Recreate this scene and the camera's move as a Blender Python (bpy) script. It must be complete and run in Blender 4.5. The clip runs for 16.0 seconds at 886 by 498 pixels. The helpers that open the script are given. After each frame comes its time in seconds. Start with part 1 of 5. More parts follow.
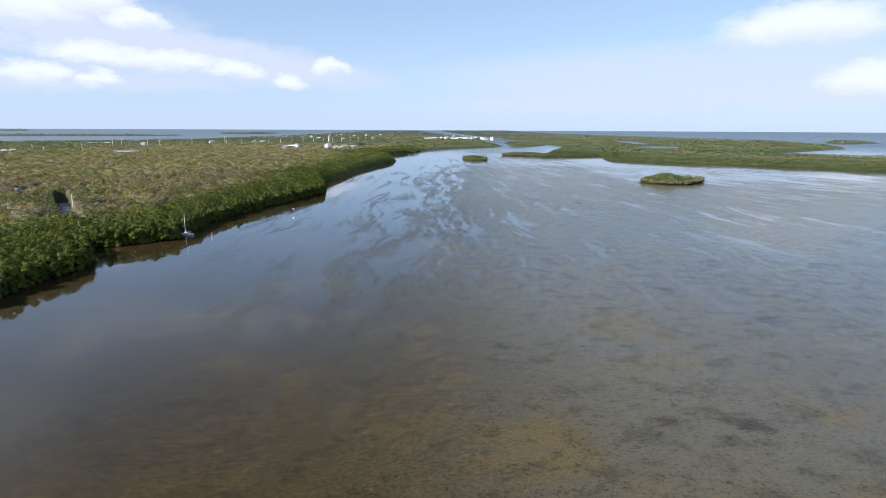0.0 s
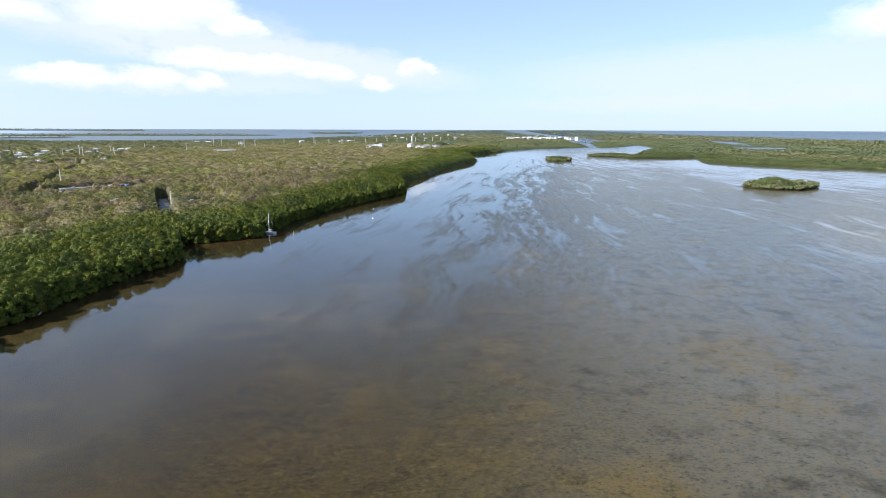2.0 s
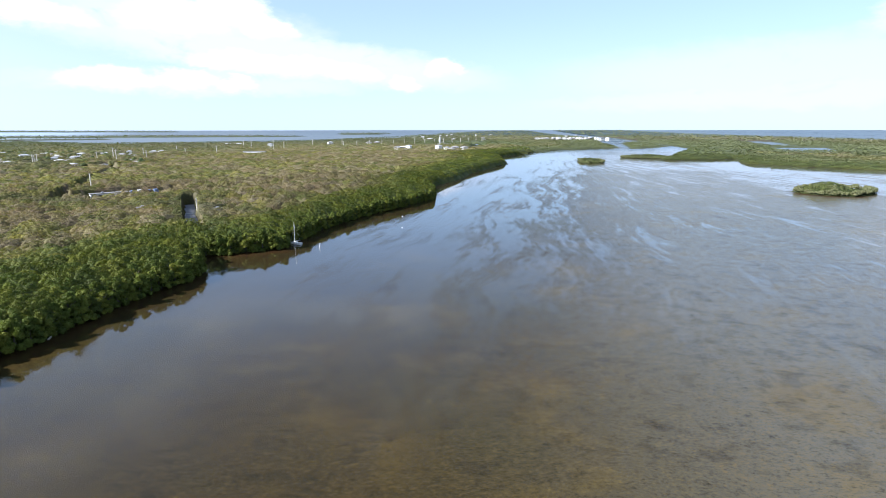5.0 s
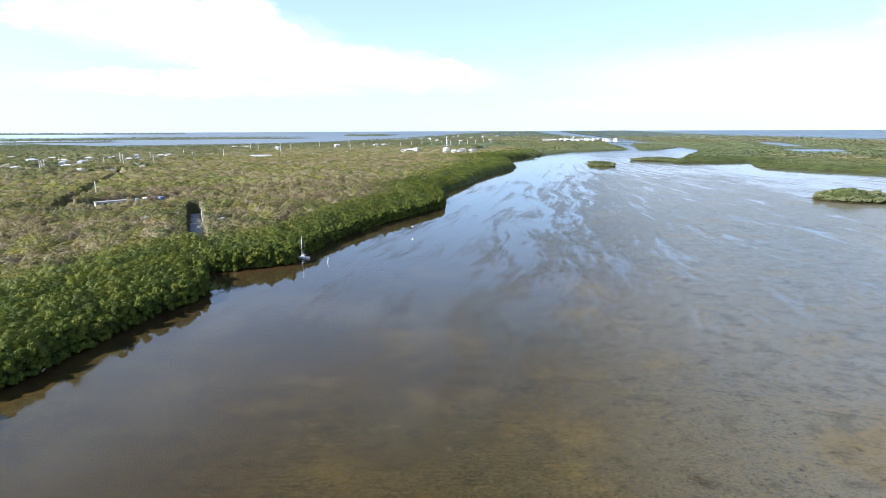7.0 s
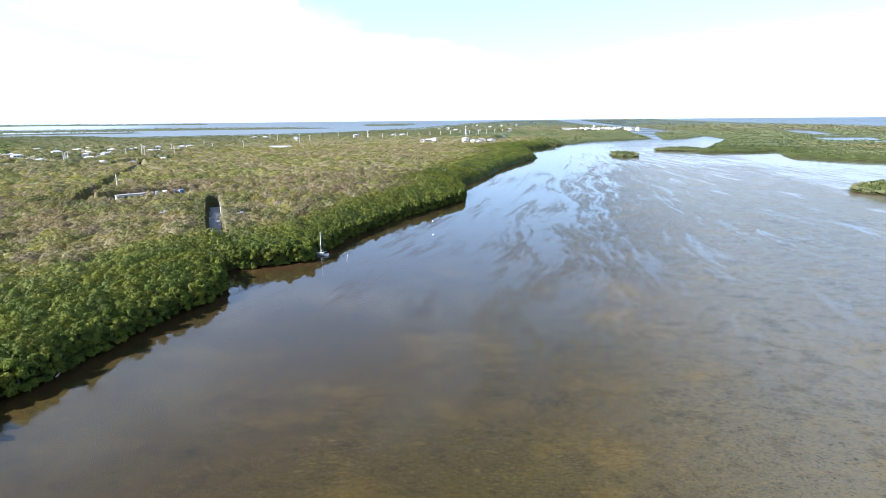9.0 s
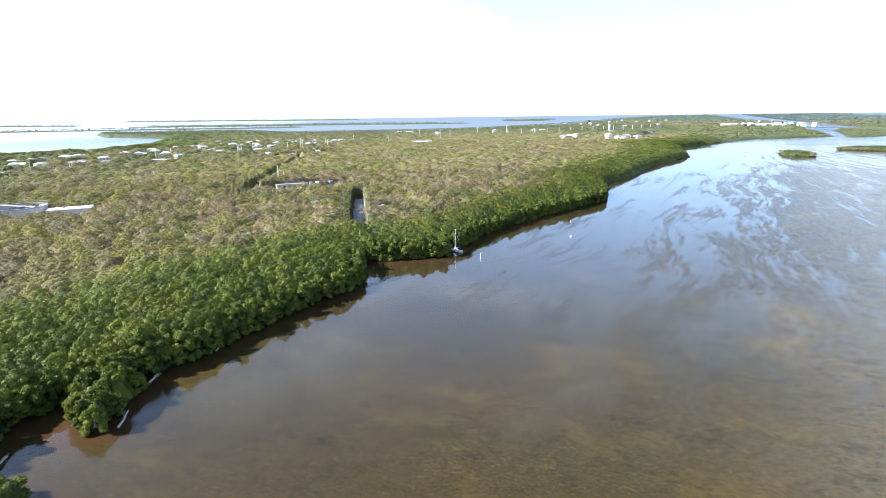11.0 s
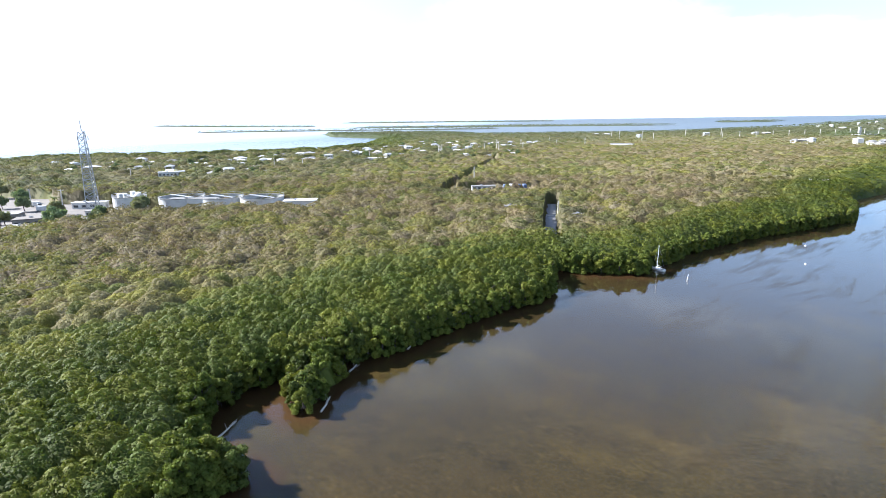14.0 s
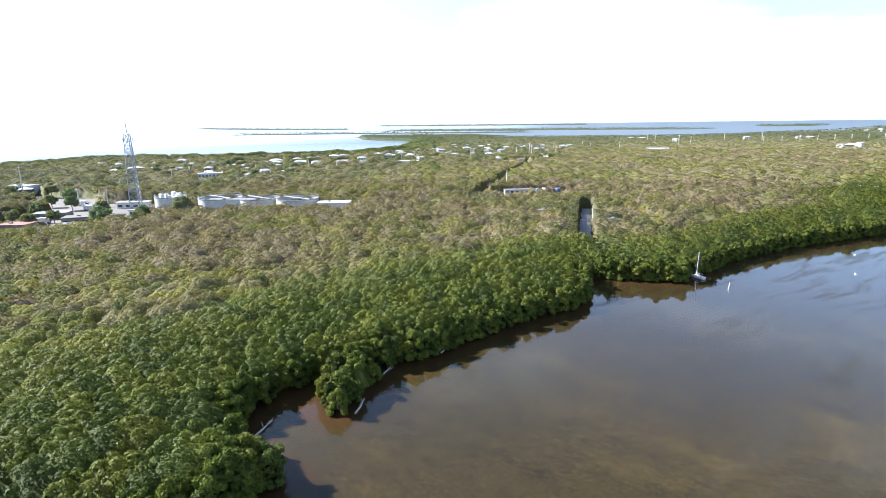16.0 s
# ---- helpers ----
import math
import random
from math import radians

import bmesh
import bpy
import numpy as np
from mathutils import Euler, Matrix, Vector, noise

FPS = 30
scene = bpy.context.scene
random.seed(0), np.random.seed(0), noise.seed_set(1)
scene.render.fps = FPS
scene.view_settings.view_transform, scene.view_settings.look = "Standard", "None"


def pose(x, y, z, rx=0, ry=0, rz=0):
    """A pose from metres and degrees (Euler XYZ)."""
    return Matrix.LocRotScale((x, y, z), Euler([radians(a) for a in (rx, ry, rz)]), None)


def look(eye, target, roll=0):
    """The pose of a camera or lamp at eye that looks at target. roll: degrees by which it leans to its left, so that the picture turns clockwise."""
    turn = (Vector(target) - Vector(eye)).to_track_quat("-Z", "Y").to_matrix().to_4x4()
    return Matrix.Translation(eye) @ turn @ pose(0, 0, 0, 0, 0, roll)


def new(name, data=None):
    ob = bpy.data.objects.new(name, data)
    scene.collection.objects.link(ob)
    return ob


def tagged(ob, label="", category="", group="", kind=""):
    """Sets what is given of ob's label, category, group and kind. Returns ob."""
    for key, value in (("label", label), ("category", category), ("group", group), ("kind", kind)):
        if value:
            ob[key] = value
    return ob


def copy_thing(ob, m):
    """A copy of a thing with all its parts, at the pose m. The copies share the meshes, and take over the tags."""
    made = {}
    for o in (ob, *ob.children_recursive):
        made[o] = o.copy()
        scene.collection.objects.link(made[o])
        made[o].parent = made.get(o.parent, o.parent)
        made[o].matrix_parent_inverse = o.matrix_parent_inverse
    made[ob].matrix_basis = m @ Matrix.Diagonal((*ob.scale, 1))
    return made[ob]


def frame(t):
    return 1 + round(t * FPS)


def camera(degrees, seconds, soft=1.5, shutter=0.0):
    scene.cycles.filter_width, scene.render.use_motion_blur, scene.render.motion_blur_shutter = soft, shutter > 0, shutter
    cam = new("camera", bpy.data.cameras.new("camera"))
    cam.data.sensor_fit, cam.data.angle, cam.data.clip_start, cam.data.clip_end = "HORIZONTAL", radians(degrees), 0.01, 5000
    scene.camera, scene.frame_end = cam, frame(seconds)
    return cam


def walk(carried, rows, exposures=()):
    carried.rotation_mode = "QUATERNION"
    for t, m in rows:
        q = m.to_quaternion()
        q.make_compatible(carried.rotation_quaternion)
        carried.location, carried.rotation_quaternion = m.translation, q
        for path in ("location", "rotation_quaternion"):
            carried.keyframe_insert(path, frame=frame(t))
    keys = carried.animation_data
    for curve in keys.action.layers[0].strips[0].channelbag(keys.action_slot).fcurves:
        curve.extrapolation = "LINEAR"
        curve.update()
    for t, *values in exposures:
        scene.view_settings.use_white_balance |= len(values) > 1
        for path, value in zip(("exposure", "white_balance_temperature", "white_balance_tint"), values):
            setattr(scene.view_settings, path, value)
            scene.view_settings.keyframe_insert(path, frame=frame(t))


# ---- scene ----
EXPOSURES = (
    (0.0, 1.02, 5780, 10), (1.5, 1.20, 5800, 10), (4.5, 1.42, 5750, 10), (7.0, 1.64, 5700, 10), (8.2, 1.76, 5700, 10), (10.3, 2.04, 5700, 10), (12.2, 2.10, 5700, 10), (13.2, 1.98, 5700, 10), (16.0, 1.94, 5700, 10),
)
# The camera's path: seconds, place (m), heading, tilt and lean (degrees)
PATH = (
    (0.0, 2.98, -28.86, 39.74, -12.21, -12.67, 0.26),
    (0.5, 3.32, -26.74, 39.68, -8.92, -12.66, 0.27),
    (1.0, 3.81, -24.87, 39.75, -5.27, -12.68, 0.26),
    (1.5, 4.02, -22.75, 39.78, -4.25, -12.71, 0.22),
    (2.0, 4.00, -20.71, 39.81, -3.59, -12.72, 0.17),
    (2.5, 3.85, -18.48, 39.78, -2.95, -12.72, 0.11),
    (3.0, 3.58, -16.29, 39.80, -2.46, -12.73, 0.07),
    (3.5, 3.23, -14.19, 39.89, -1.99, -12.72, 0.07),
    (4.0, 2.78, -12.04, 40.44, -1.50, -12.73, 0.09),
    (4.5, 2.45, -10.03, 41.07, -1.05, -12.72, 0.02),
    (7.0, 0.00, 0.00, 45.00, -0.00, -12.64, -0.24),
    (7.5, -0.43, 1.83, 45.77, 0.15, -12.60, -0.25),
    (8.0, -0.92, 3.44, 46.19, 0.28, -12.70, -0.30),
    (8.2, -1.05, 4.01, 46.15, 0.34, -12.97, -0.36),
    (10.3, -2.26, 9.20, 46.23, 10.27, -14.19, -0.65),
    (10.5, -2.49, 9.67, 46.34, 12.12, -14.17, -0.68),
    (11.0, -2.95, 10.58, 46.53, 16.50, -14.08, -0.72),
    (11.5, -3.49, 11.34, 46.81, 20.37, -14.02, -0.73),
    (12.0, -4.12, 12.06, 47.06, 24.28, -13.98, -0.73),
    (12.5, -4.96, 12.68, 47.11, 28.46, -13.87, -0.75),
    (13.0, -5.68, 13.39, 47.30, 32.85, -13.83, -0.86),
    (13.5, -6.43, 14.02, 47.53, 34.96, -13.81, -0.88),
    (14.0, -7.31, 14.50, 47.77, 36.73, -13.69, -0.88),
    (14.5, -7.99, 14.53, 47.87, 38.11, -13.51, -0.76),
    (15.0, -8.44, 14.48, 47.71, 38.99, -13.36, -0.74),
    (15.5, -8.38, 14.30, 47.78, 39.47, -13.34, -0.77),
    (16.0, -8.53, 14.20, 47.78, 40.01, -13.32, -0.78),
)
cam = camera(79.41, 16.0, soft=0.95)
walk(cam, [(t, pose(x, y, z, 90 + tilt, 0, turn) @ pose(0, 0, 0, 0, 0, lean)) for t, x, y, z, turn, tilt, lean in PATH],
     exposures=EXPOSURES)

# ---- light: low afternoon sun over the bay, blue sky with fair-weather clouds ----
SUN_AZIMUTH, SUN_ELEVATION = -113.0, 34.0      # degrees clockwise from the y axis, and above the horizon


def node(tree, kind, inputs=None, **settings):
    n = tree.nodes.new(kind)
    for key, value in settings.items():
        setattr(n, key, value)
    for key, value in (inputs or {}).items():
        if isinstance(value, bpy.types.NodeSocket):
            tree.links.new(value, n.inputs[key])
        else:
            n.inputs[key].default_value = value
    return n


def math_node(tree, op, a, b=0.0, clamp=False):
    return node(tree, "ShaderNodeMath", {0: a, 1: b}, operation=op, use_clamp=clamp).outputs[0]


def mix_colour(tree, factor, a, b, blend="MIX"):
    return node(tree, "ShaderNodeMix", {0: factor, 6: a, 7: b}, data_type="RGBA", blend_type=blend).outputs[2]


def smooth(tree, value, low, high):
    return node(tree, "ShaderNodeMapRange", {0: value, 1: low, 2: high}, interpolation_type="SMOOTHSTEP").outputs[0]


def noise_at(tree, vector, scale, detail=3.0, rough=0.55, distort=0.0):
    return node(tree, "ShaderNodeTexNoise", {"Vector": vector, "Scale": scale, "Detail": detail, "Roughness": rough, "Distortion": distort}).outputs[0]


# cumulus heads: azimuth, height, half width, half height (degrees)
HEADS = ((0.8, 5.8, 1.9, 1.1), (-3.2, 4.3, 1.6, 0.9), (-8.2, 5.1, 2.6, 1.1), (-14.4, 5.8, 4.6, 1.1), (-19.9, 5.9, 3.4, 1.2), (-19.4, 3.9, 1.7, 1.0), (-24.0, 4.1, 2.8, 1.2),
         (-19.6, 10.2, 3.4, 2.0), (-16.0, 9.0, 2.4, 1.3), (-24.5, 9.3, 4.4, 2.0), (-30.0, 4.1, 3.8, 1.2), (-34.5, 8.9, 3.4, 1.2), (44.5, 8.2, 6.2, 2.2), (50.5, 3.7, 4.2, 1.9))
# grey sheets: azimuth, height, half width, half height, slope, weight
SHEETS = ((-15, 6.9, 21, 2.2, -0.10, 1.0), (-24, 9.0, 13, 2.8, -0.05, 0.9), (-22, 4.2, 15, 1.2, 0.0, 0.7), (38, 2.9, 26, 1.2, 0.02, 0.75), (36, 4.9, 24, 3.0, 0.0, 0.60))


def build_world():
    world = bpy.data.worlds.new("sky")
    scene.world = world
    world.use_nodes = True
    t = world.node_tree
    t.nodes.clear()
    sky = node(t, "ShaderNodeTexSky", sky_type="NISHITA", sun_disc=False, sun_elevation=radians(SUN_ELEVATION),
               sun_rotation=radians(SUN_AZIMUTH), altitude=0.0, air_density=1.0, dust_density=0.25, ozone_density=2.2)
    way = node(t, "ShaderNodeTexCoord").outputs["Generated"]
    x, y, z = node(t, "ShaderNodeSeparateXYZ", {0: way}).outputs
    azimuth = math_node(t, "MULTIPLY", math_node(t, "ARCTAN2", x, y), 57.296)
    height = math_node(t, "MULTIPLY", math_node(t, "ARCSINE", z), 57.296)
    # billowing edges: the place at which the heads are read is stirred at several scales
    flat = node(t, "ShaderNodeCombineXYZ", {0: math_node(t, "MULTIPLY", azimuth, 0.30), 1: math_node(t, "MULTIPLY", height, 0.60), 2: 3.7}).outputs[0]
    stir = node(t, "ShaderNodeSeparateColor", {0: node(t, "ShaderNodeTexNoise", {"Vector": flat, "Scale": 1.3, "Detail": 7.0, "Roughness": 0.6}).outputs["Color"]}).outputs
    az = math_node(t, "ADD", azimuth, math_node(t, "MULTIPLY", math_node(t, "SUBTRACT", stir[0], 0.5), 4.2))
    ht = math_node(t, "ADD", height, math_node(t, "MULTIPLY", math_node(t, "SUBTRACT", stir[1], 0.5), 2.0))
    body, lit = None, None
    for a, h, wa, wh in HEADS:
        u = math_node(t, "DIVIDE", math_node(t, "SUBTRACT", az, a), wa)
        v = math_node(t, "DIVIDE", math_node(t, "SUBTRACT", ht, h), wh)
        low = math_node(t, "MULTIPLY", math_node(t, "MINIMUM", v, 0.0), 0.45)
        v2 = math_node(t, "ADD", v, low)
        r = math_node(t, "ADD", math_node(t, "MULTIPLY", u, u), math_node(t, "MULTIPLY", v2, v2))
        cover = smooth(t, r, 1.6, 0.25)
        top = math_node(t, "MULTIPLY", cover, smooth(t, v, -0.75, 0.35))
        body = cover if body is None else math_node(t, "MAXIMUM", body, cover)
        lit = top if lit is None else math_node(t, "MAXIMUM", lit, top)
    wisp = noise_at(t, flat, 0.8, 6.0, 0.58, 0.6)
    sheet = None
    for a, h, wa, wh, slope, weight in SHEETS:
        u = math_node(t, "SUBTRACT", az, a)
        v = math_node(t, "DIVIDE", math_node(t, "SUBTRACT", math_node(t, "SUBTRACT", ht, h), math_node(t, "MULTIPLY", u, slope)), wh)
        u = math_node(t, "DIVIDE", u, wa)
        r = math_node(t, "ADD", math_node(t, "MULTIPLY", u, u), math_node(t, "MULTIPLY", v, v))
        one = math_node(t, "MULTIPLY", smooth(t, r, 1.5, 0.2), weight)
        sheet = one if sheet is None else math_node(t, "MAXIMUM", sheet, one)
    sheet = math_node(t, "MULTIPLY", sheet, smooth(t, wisp, 0.16, 0.42))
    # broken cloud higher up, over and behind the bay
    over = node(t, "ShaderNodeCombineXYZ", {0: math_node(t, "DIVIDE", x, math_node(t, "ADD", math_node(t, "ABSOLUTE", z), 0.12)), 1: math_node(t, "DIVIDE", y, math_node(t, "ADD", math_node(t, "ABSOLUTE", z), 0.12)), 2: 1.3}).outputs[0]
    high = math_node(t, "MULTIPLY", smooth(t, noise_at(t, over, 1.6, 5.0, 0.55, 0.3), 0.50, 0.64), smooth(t, height, 14.0, 21.0))
    sunward = math_node(t, "MULTIPLY", smooth(t, azimuth, -15.0, -80.0), 0.38)
    veil = math_node(t, "ADD", math_node(t, "MULTIPLY", math_node(t, "ADD", 0.46, sunward), smooth(t, height, 42.0, 13.0)), math_node(t, "MULTIPLY", smooth(t, height, 12.0, -1.0), 0.40), True)
    haze = mix_colour(t, veil, sky.outputs[0], mix_colour(t, smooth(t, azimuth, -15.0, -80.0), (4.7, 5.5, 6.8, 1), (6.0, 6.3, 6.8, 1)))
    colour = mix_colour(t, math_node(t, "MULTIPLY", sheet, 0.92), haze, (5.9, 6.0, 6.6, 1))
    colour = mix_colour(t, math_node(t, "MULTIPLY", body, 0.70), colour, (5.6, 5.8, 6.5, 1))
    colour = mix_colour(t, math_node(t, "MULTIPLY", lit, 0.90), colour, (7.7, 7.6, 7.6, 1))
    colour = mix_colour(t, math_node(t, "MULTIPLY", high, 0.45), colour, (6.6, 6.7, 7.0, 1))
    back = node(t, "ShaderNodeBackground", {0: colour, 1: 0.066})
    t.links.new(back.outputs[0], node(t, "ShaderNodeOutputWorld").inputs[0])


build_world()
sun = new("sun", bpy.data.lights.new("sun", "SUN"))
sun.data.energy, sun.data.angle, sun.data.color = 5.0, radians(0.6), (1.0, 0.95, 0.88)
sun_from = Vector((math.sin(radians(SUN_AZIMUTH)) * math.cos(radians(SUN_ELEVATION)), math.cos(radians(SUN_AZIMUTH)) * math.cos(radians(SUN_ELEVATION)),
                   math.sin(radians(SUN_ELEVATION))))
sun.matrix_world = look(sun_from * 300, (0, 0, 0))


# ---- materials ----
def material(name):
    m = bpy.data.materials.new(name)
    m.use_nodes = True
    m.node_tree.nodes.clear()
    return m, m.node_tree


def finish(m, t, shader):
    t.links.new(shader, node(t, "ShaderNodeOutputMaterial").inputs[0])
    return m


def plain(name, colour, rough=0.6, metal=0.0, stain=0.35, scale=0.8, bump=0.15, second=None):
    """Painted, cast or metal surface with two scales of wear."""
    m, t = material(name)
    at = node(t, "ShaderNodeTexCoord").outputs["Object"]
    a, b = noise_at(t, at, scale, 4.0, 0.6), noise_at(t, at, scale * 9, 3.0, 0.6)
    dark = second or tuple(c * 0.55 for c in colour)
    mix = math_node(t, "MULTIPLY", smooth(t, math_node(t, "ADD", a, math_node(t, "MULTIPLY", b, 0.4)), 0.55, 0.95), stain)
    col = mix_colour(t, mix, (*colour, 1), (*dark, 1))
    bumped = node(t, "ShaderNodeBump", {"Strength": bump, "Distance": 0.02, "Height": b}).outputs[0]
    s = node(t, "ShaderNodeBsdfPrincipled", {"Base Color": col, "Roughness": rough, "Metallic": metal, "Normal": bumped})
    return finish(m, t, s.outputs[0])


def leaves(name, through_light=0.3, rough=0.45, spread=0.45):
    """Leaf and twig colour from each tree's own tint, varied leaf by leaf."""
    m, t = material(name)
    tint = node(t, "ShaderNodeAttribute", attribute_name="tint").outputs["Color"]
    at = node(t, "ShaderNodeNewGeometry")
    rnd = at.outputs["Random Per Island"]
    own = node(t, "ShaderNodeObjectInfo").outputs["Random"]
    fine = noise_at(t, at.outputs["Position"], 0.9, 2.0)
    value = math_node(t, "ADD", math_node(t, "ADD", math_node(t, "ADD", 0.60, math_node(t, "MULTIPLY", own, 0.20)), math_node(t, "MULTIPLY", rnd, spread)), math_node(t, "MULTIPLY", fine, 0.35))
    col = node(t, "ShaderNodeHueSaturation", {"Hue": math_node(t, "ADD", 0.485, math_node(t, "MULTIPLY", rnd, 0.03)), "Saturation": 1.0, "Value": value, "Color": tint}).outputs[0]
    a = node(t, "ShaderNodeBsdfPrincipled", {"Base Color": col, "Roughness": rough, "Specular IOR Level": 0.10})
    b = node(t, "ShaderNodeBsdfTranslucent", {0: mix_colour(t, 1.0, col, (1.15, 1.2, 0.6, 1), "MULTIPLY")})
    s = node(t, "ShaderNodeMixShader", {0: through_light, 1: a.outputs[0], 2: b.outputs[0]})
    return finish(m, t, s.outputs[0])


def build_ground_material():
    """Land soil and litter above the tide line, seagrass and marl bed below it."""
    m, t = material("marl_and_seagrass")
    at = node(t, "ShaderNodeNewGeometry").outputs["Position"]
    # bed, with patches stretched along the tidal flow
    flow = node(t, "ShaderNodeMapping", {"Vector": at, "Scale": (0.75, 1.0, 1.0)}).outputs[0]
    broad, patch, mid = (noise_at(t, flow, k, d, 0.62) for k, d in ((0.012, 3.0), (0.05, 5.0), (0.22, 8.0)))
    fine, tuft = noise_at(t, flow, 2.2, 6.0, 0.88), noise_at(t, flow, 0.70, 8.0, 0.85)
    part = node(t, "ShaderNodeSeparateXYZ", {0: at})
    # muddy weed along the wooded shore, paler marl out in the bay with reflected sky blue in its colour
    off = math_node(t, "ADD", math_node(t, "SUBTRACT", part.outputs[0], math_node(t, "MULTIPLY", part.outputs[1], 0.294)), 92.6)
    mud = math_node(t, "MULTIPLY", smooth(t, off, 72.0, 18.0), math_node(t, "ADD", 0.20, math_node(t, "MULTIPLY", smooth(t, part.outputs[1], 85.0, 150.0), 0.80)))
    bed = mix_colour(t, smooth(t, broad, 0.38, 0.64), (0.050, 0.041, 0.017, 1), (0.050, 0.047, 0.017, 1))
    bed = mix_colour(t, math_node(t, "MULTIPLY", smooth(t, off, 75.0, 140.0), 0.85), bed, (0.118, 0.130, 0.138, 1))
    bed = mix_colour(t, math_node(t, "MULTIPLY", smooth(t, patch, 0.61, 0.70), 0.70), bed, (0.010, 0.010, 0.010, 1))
    bed = mix_colour(t, math_node(t, "MULTIPLY", smooth(t, patch, 0.50, 0.28), 0.58), bed, (0.135, 0.108, 0.024, 1))
    bed = mix_colour(t, math_node(t, "MULTIPLY", smooth(t, mid, 0.50, 0.66), 0.40), bed, (0.015, 0.014, 0.010, 1))
    bed = mix_colour(t, math_node(t, "MULTIPLY", smooth(t, fine, 0.50, 0.66), 0.70), bed, (0.150, 0.122, 0.052, 1))
    bed = mix_colour(t, math_node(t, "MULTIPLY", smooth(t, fine, 0.49, 0.36), 0.70), bed, (0.008, 0.007, 0.004, 1))
    bed = mix_colour(t, math_node(t, "MULTIPLY", smooth(t, tuft, 0.55, 0.68), 0.62), bed, (0.170, 0.138, 0.048, 1))
    bed = mix_colour(t, math_node(t, "MULTIPLY", smooth(t, tuft, 0.47, 0.34), 0.72), bed, (0.010, 0.011, 0.008, 1))
    bed = mix_colour(t, math_node(t, "MULTIPLY", mud, 0.66), bed, (0.026, 0.018, 0.013, 1))
    # far bed turns deep-sea blue, reflected sky put into its colour
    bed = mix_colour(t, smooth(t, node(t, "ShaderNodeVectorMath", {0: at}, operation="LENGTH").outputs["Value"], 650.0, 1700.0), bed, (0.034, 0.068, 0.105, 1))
    bed = mix_colour(t, math_node(t, "MULTIPLY", smooth(t, off, 125.0, 60.0), 0.32), bed, (0.016, 0.015, 0.006, 1))
    # red-brown tannin bed in the shallows under the mangroves, with the strip's shade and reflection in its colour
    bed = mix_colour(t, math_node(t, "MULTIPLY", smooth(t, math_node(t, "ADD", part.outputs[2], math_node(t, "MULTIPLY", math_node(t, "SUBTRACT", mid, 0.5), 0.5)), -0.50, -0.12), math_node(t, "MULTIPLY", smooth(t, node(t, "ShaderNodeVectorMath", {0: at}, operation="LENGTH").outputs["Value"], 900.0, 500.0), 0.85)), bed, (0.050, 0.027, 0.015, 1))
    soil = mix_colour(t, mid, (0.055, 0.046, 0.030, 1), (0.110, 0.092, 0.058, 1))
    z = node(t, "ShaderNodeSeparateXYZ", {0: at}).outputs[2]
    reach = node(t, "ShaderNodeVectorMath", {0: at}, operation="LENGTH").outputs["Value"]
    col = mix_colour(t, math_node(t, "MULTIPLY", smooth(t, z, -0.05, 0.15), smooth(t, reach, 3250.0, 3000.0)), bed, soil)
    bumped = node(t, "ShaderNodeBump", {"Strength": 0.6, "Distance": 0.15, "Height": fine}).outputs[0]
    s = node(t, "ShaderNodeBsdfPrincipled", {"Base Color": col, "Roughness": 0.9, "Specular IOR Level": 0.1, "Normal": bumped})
    return finish(m, t, s.outputs[0])


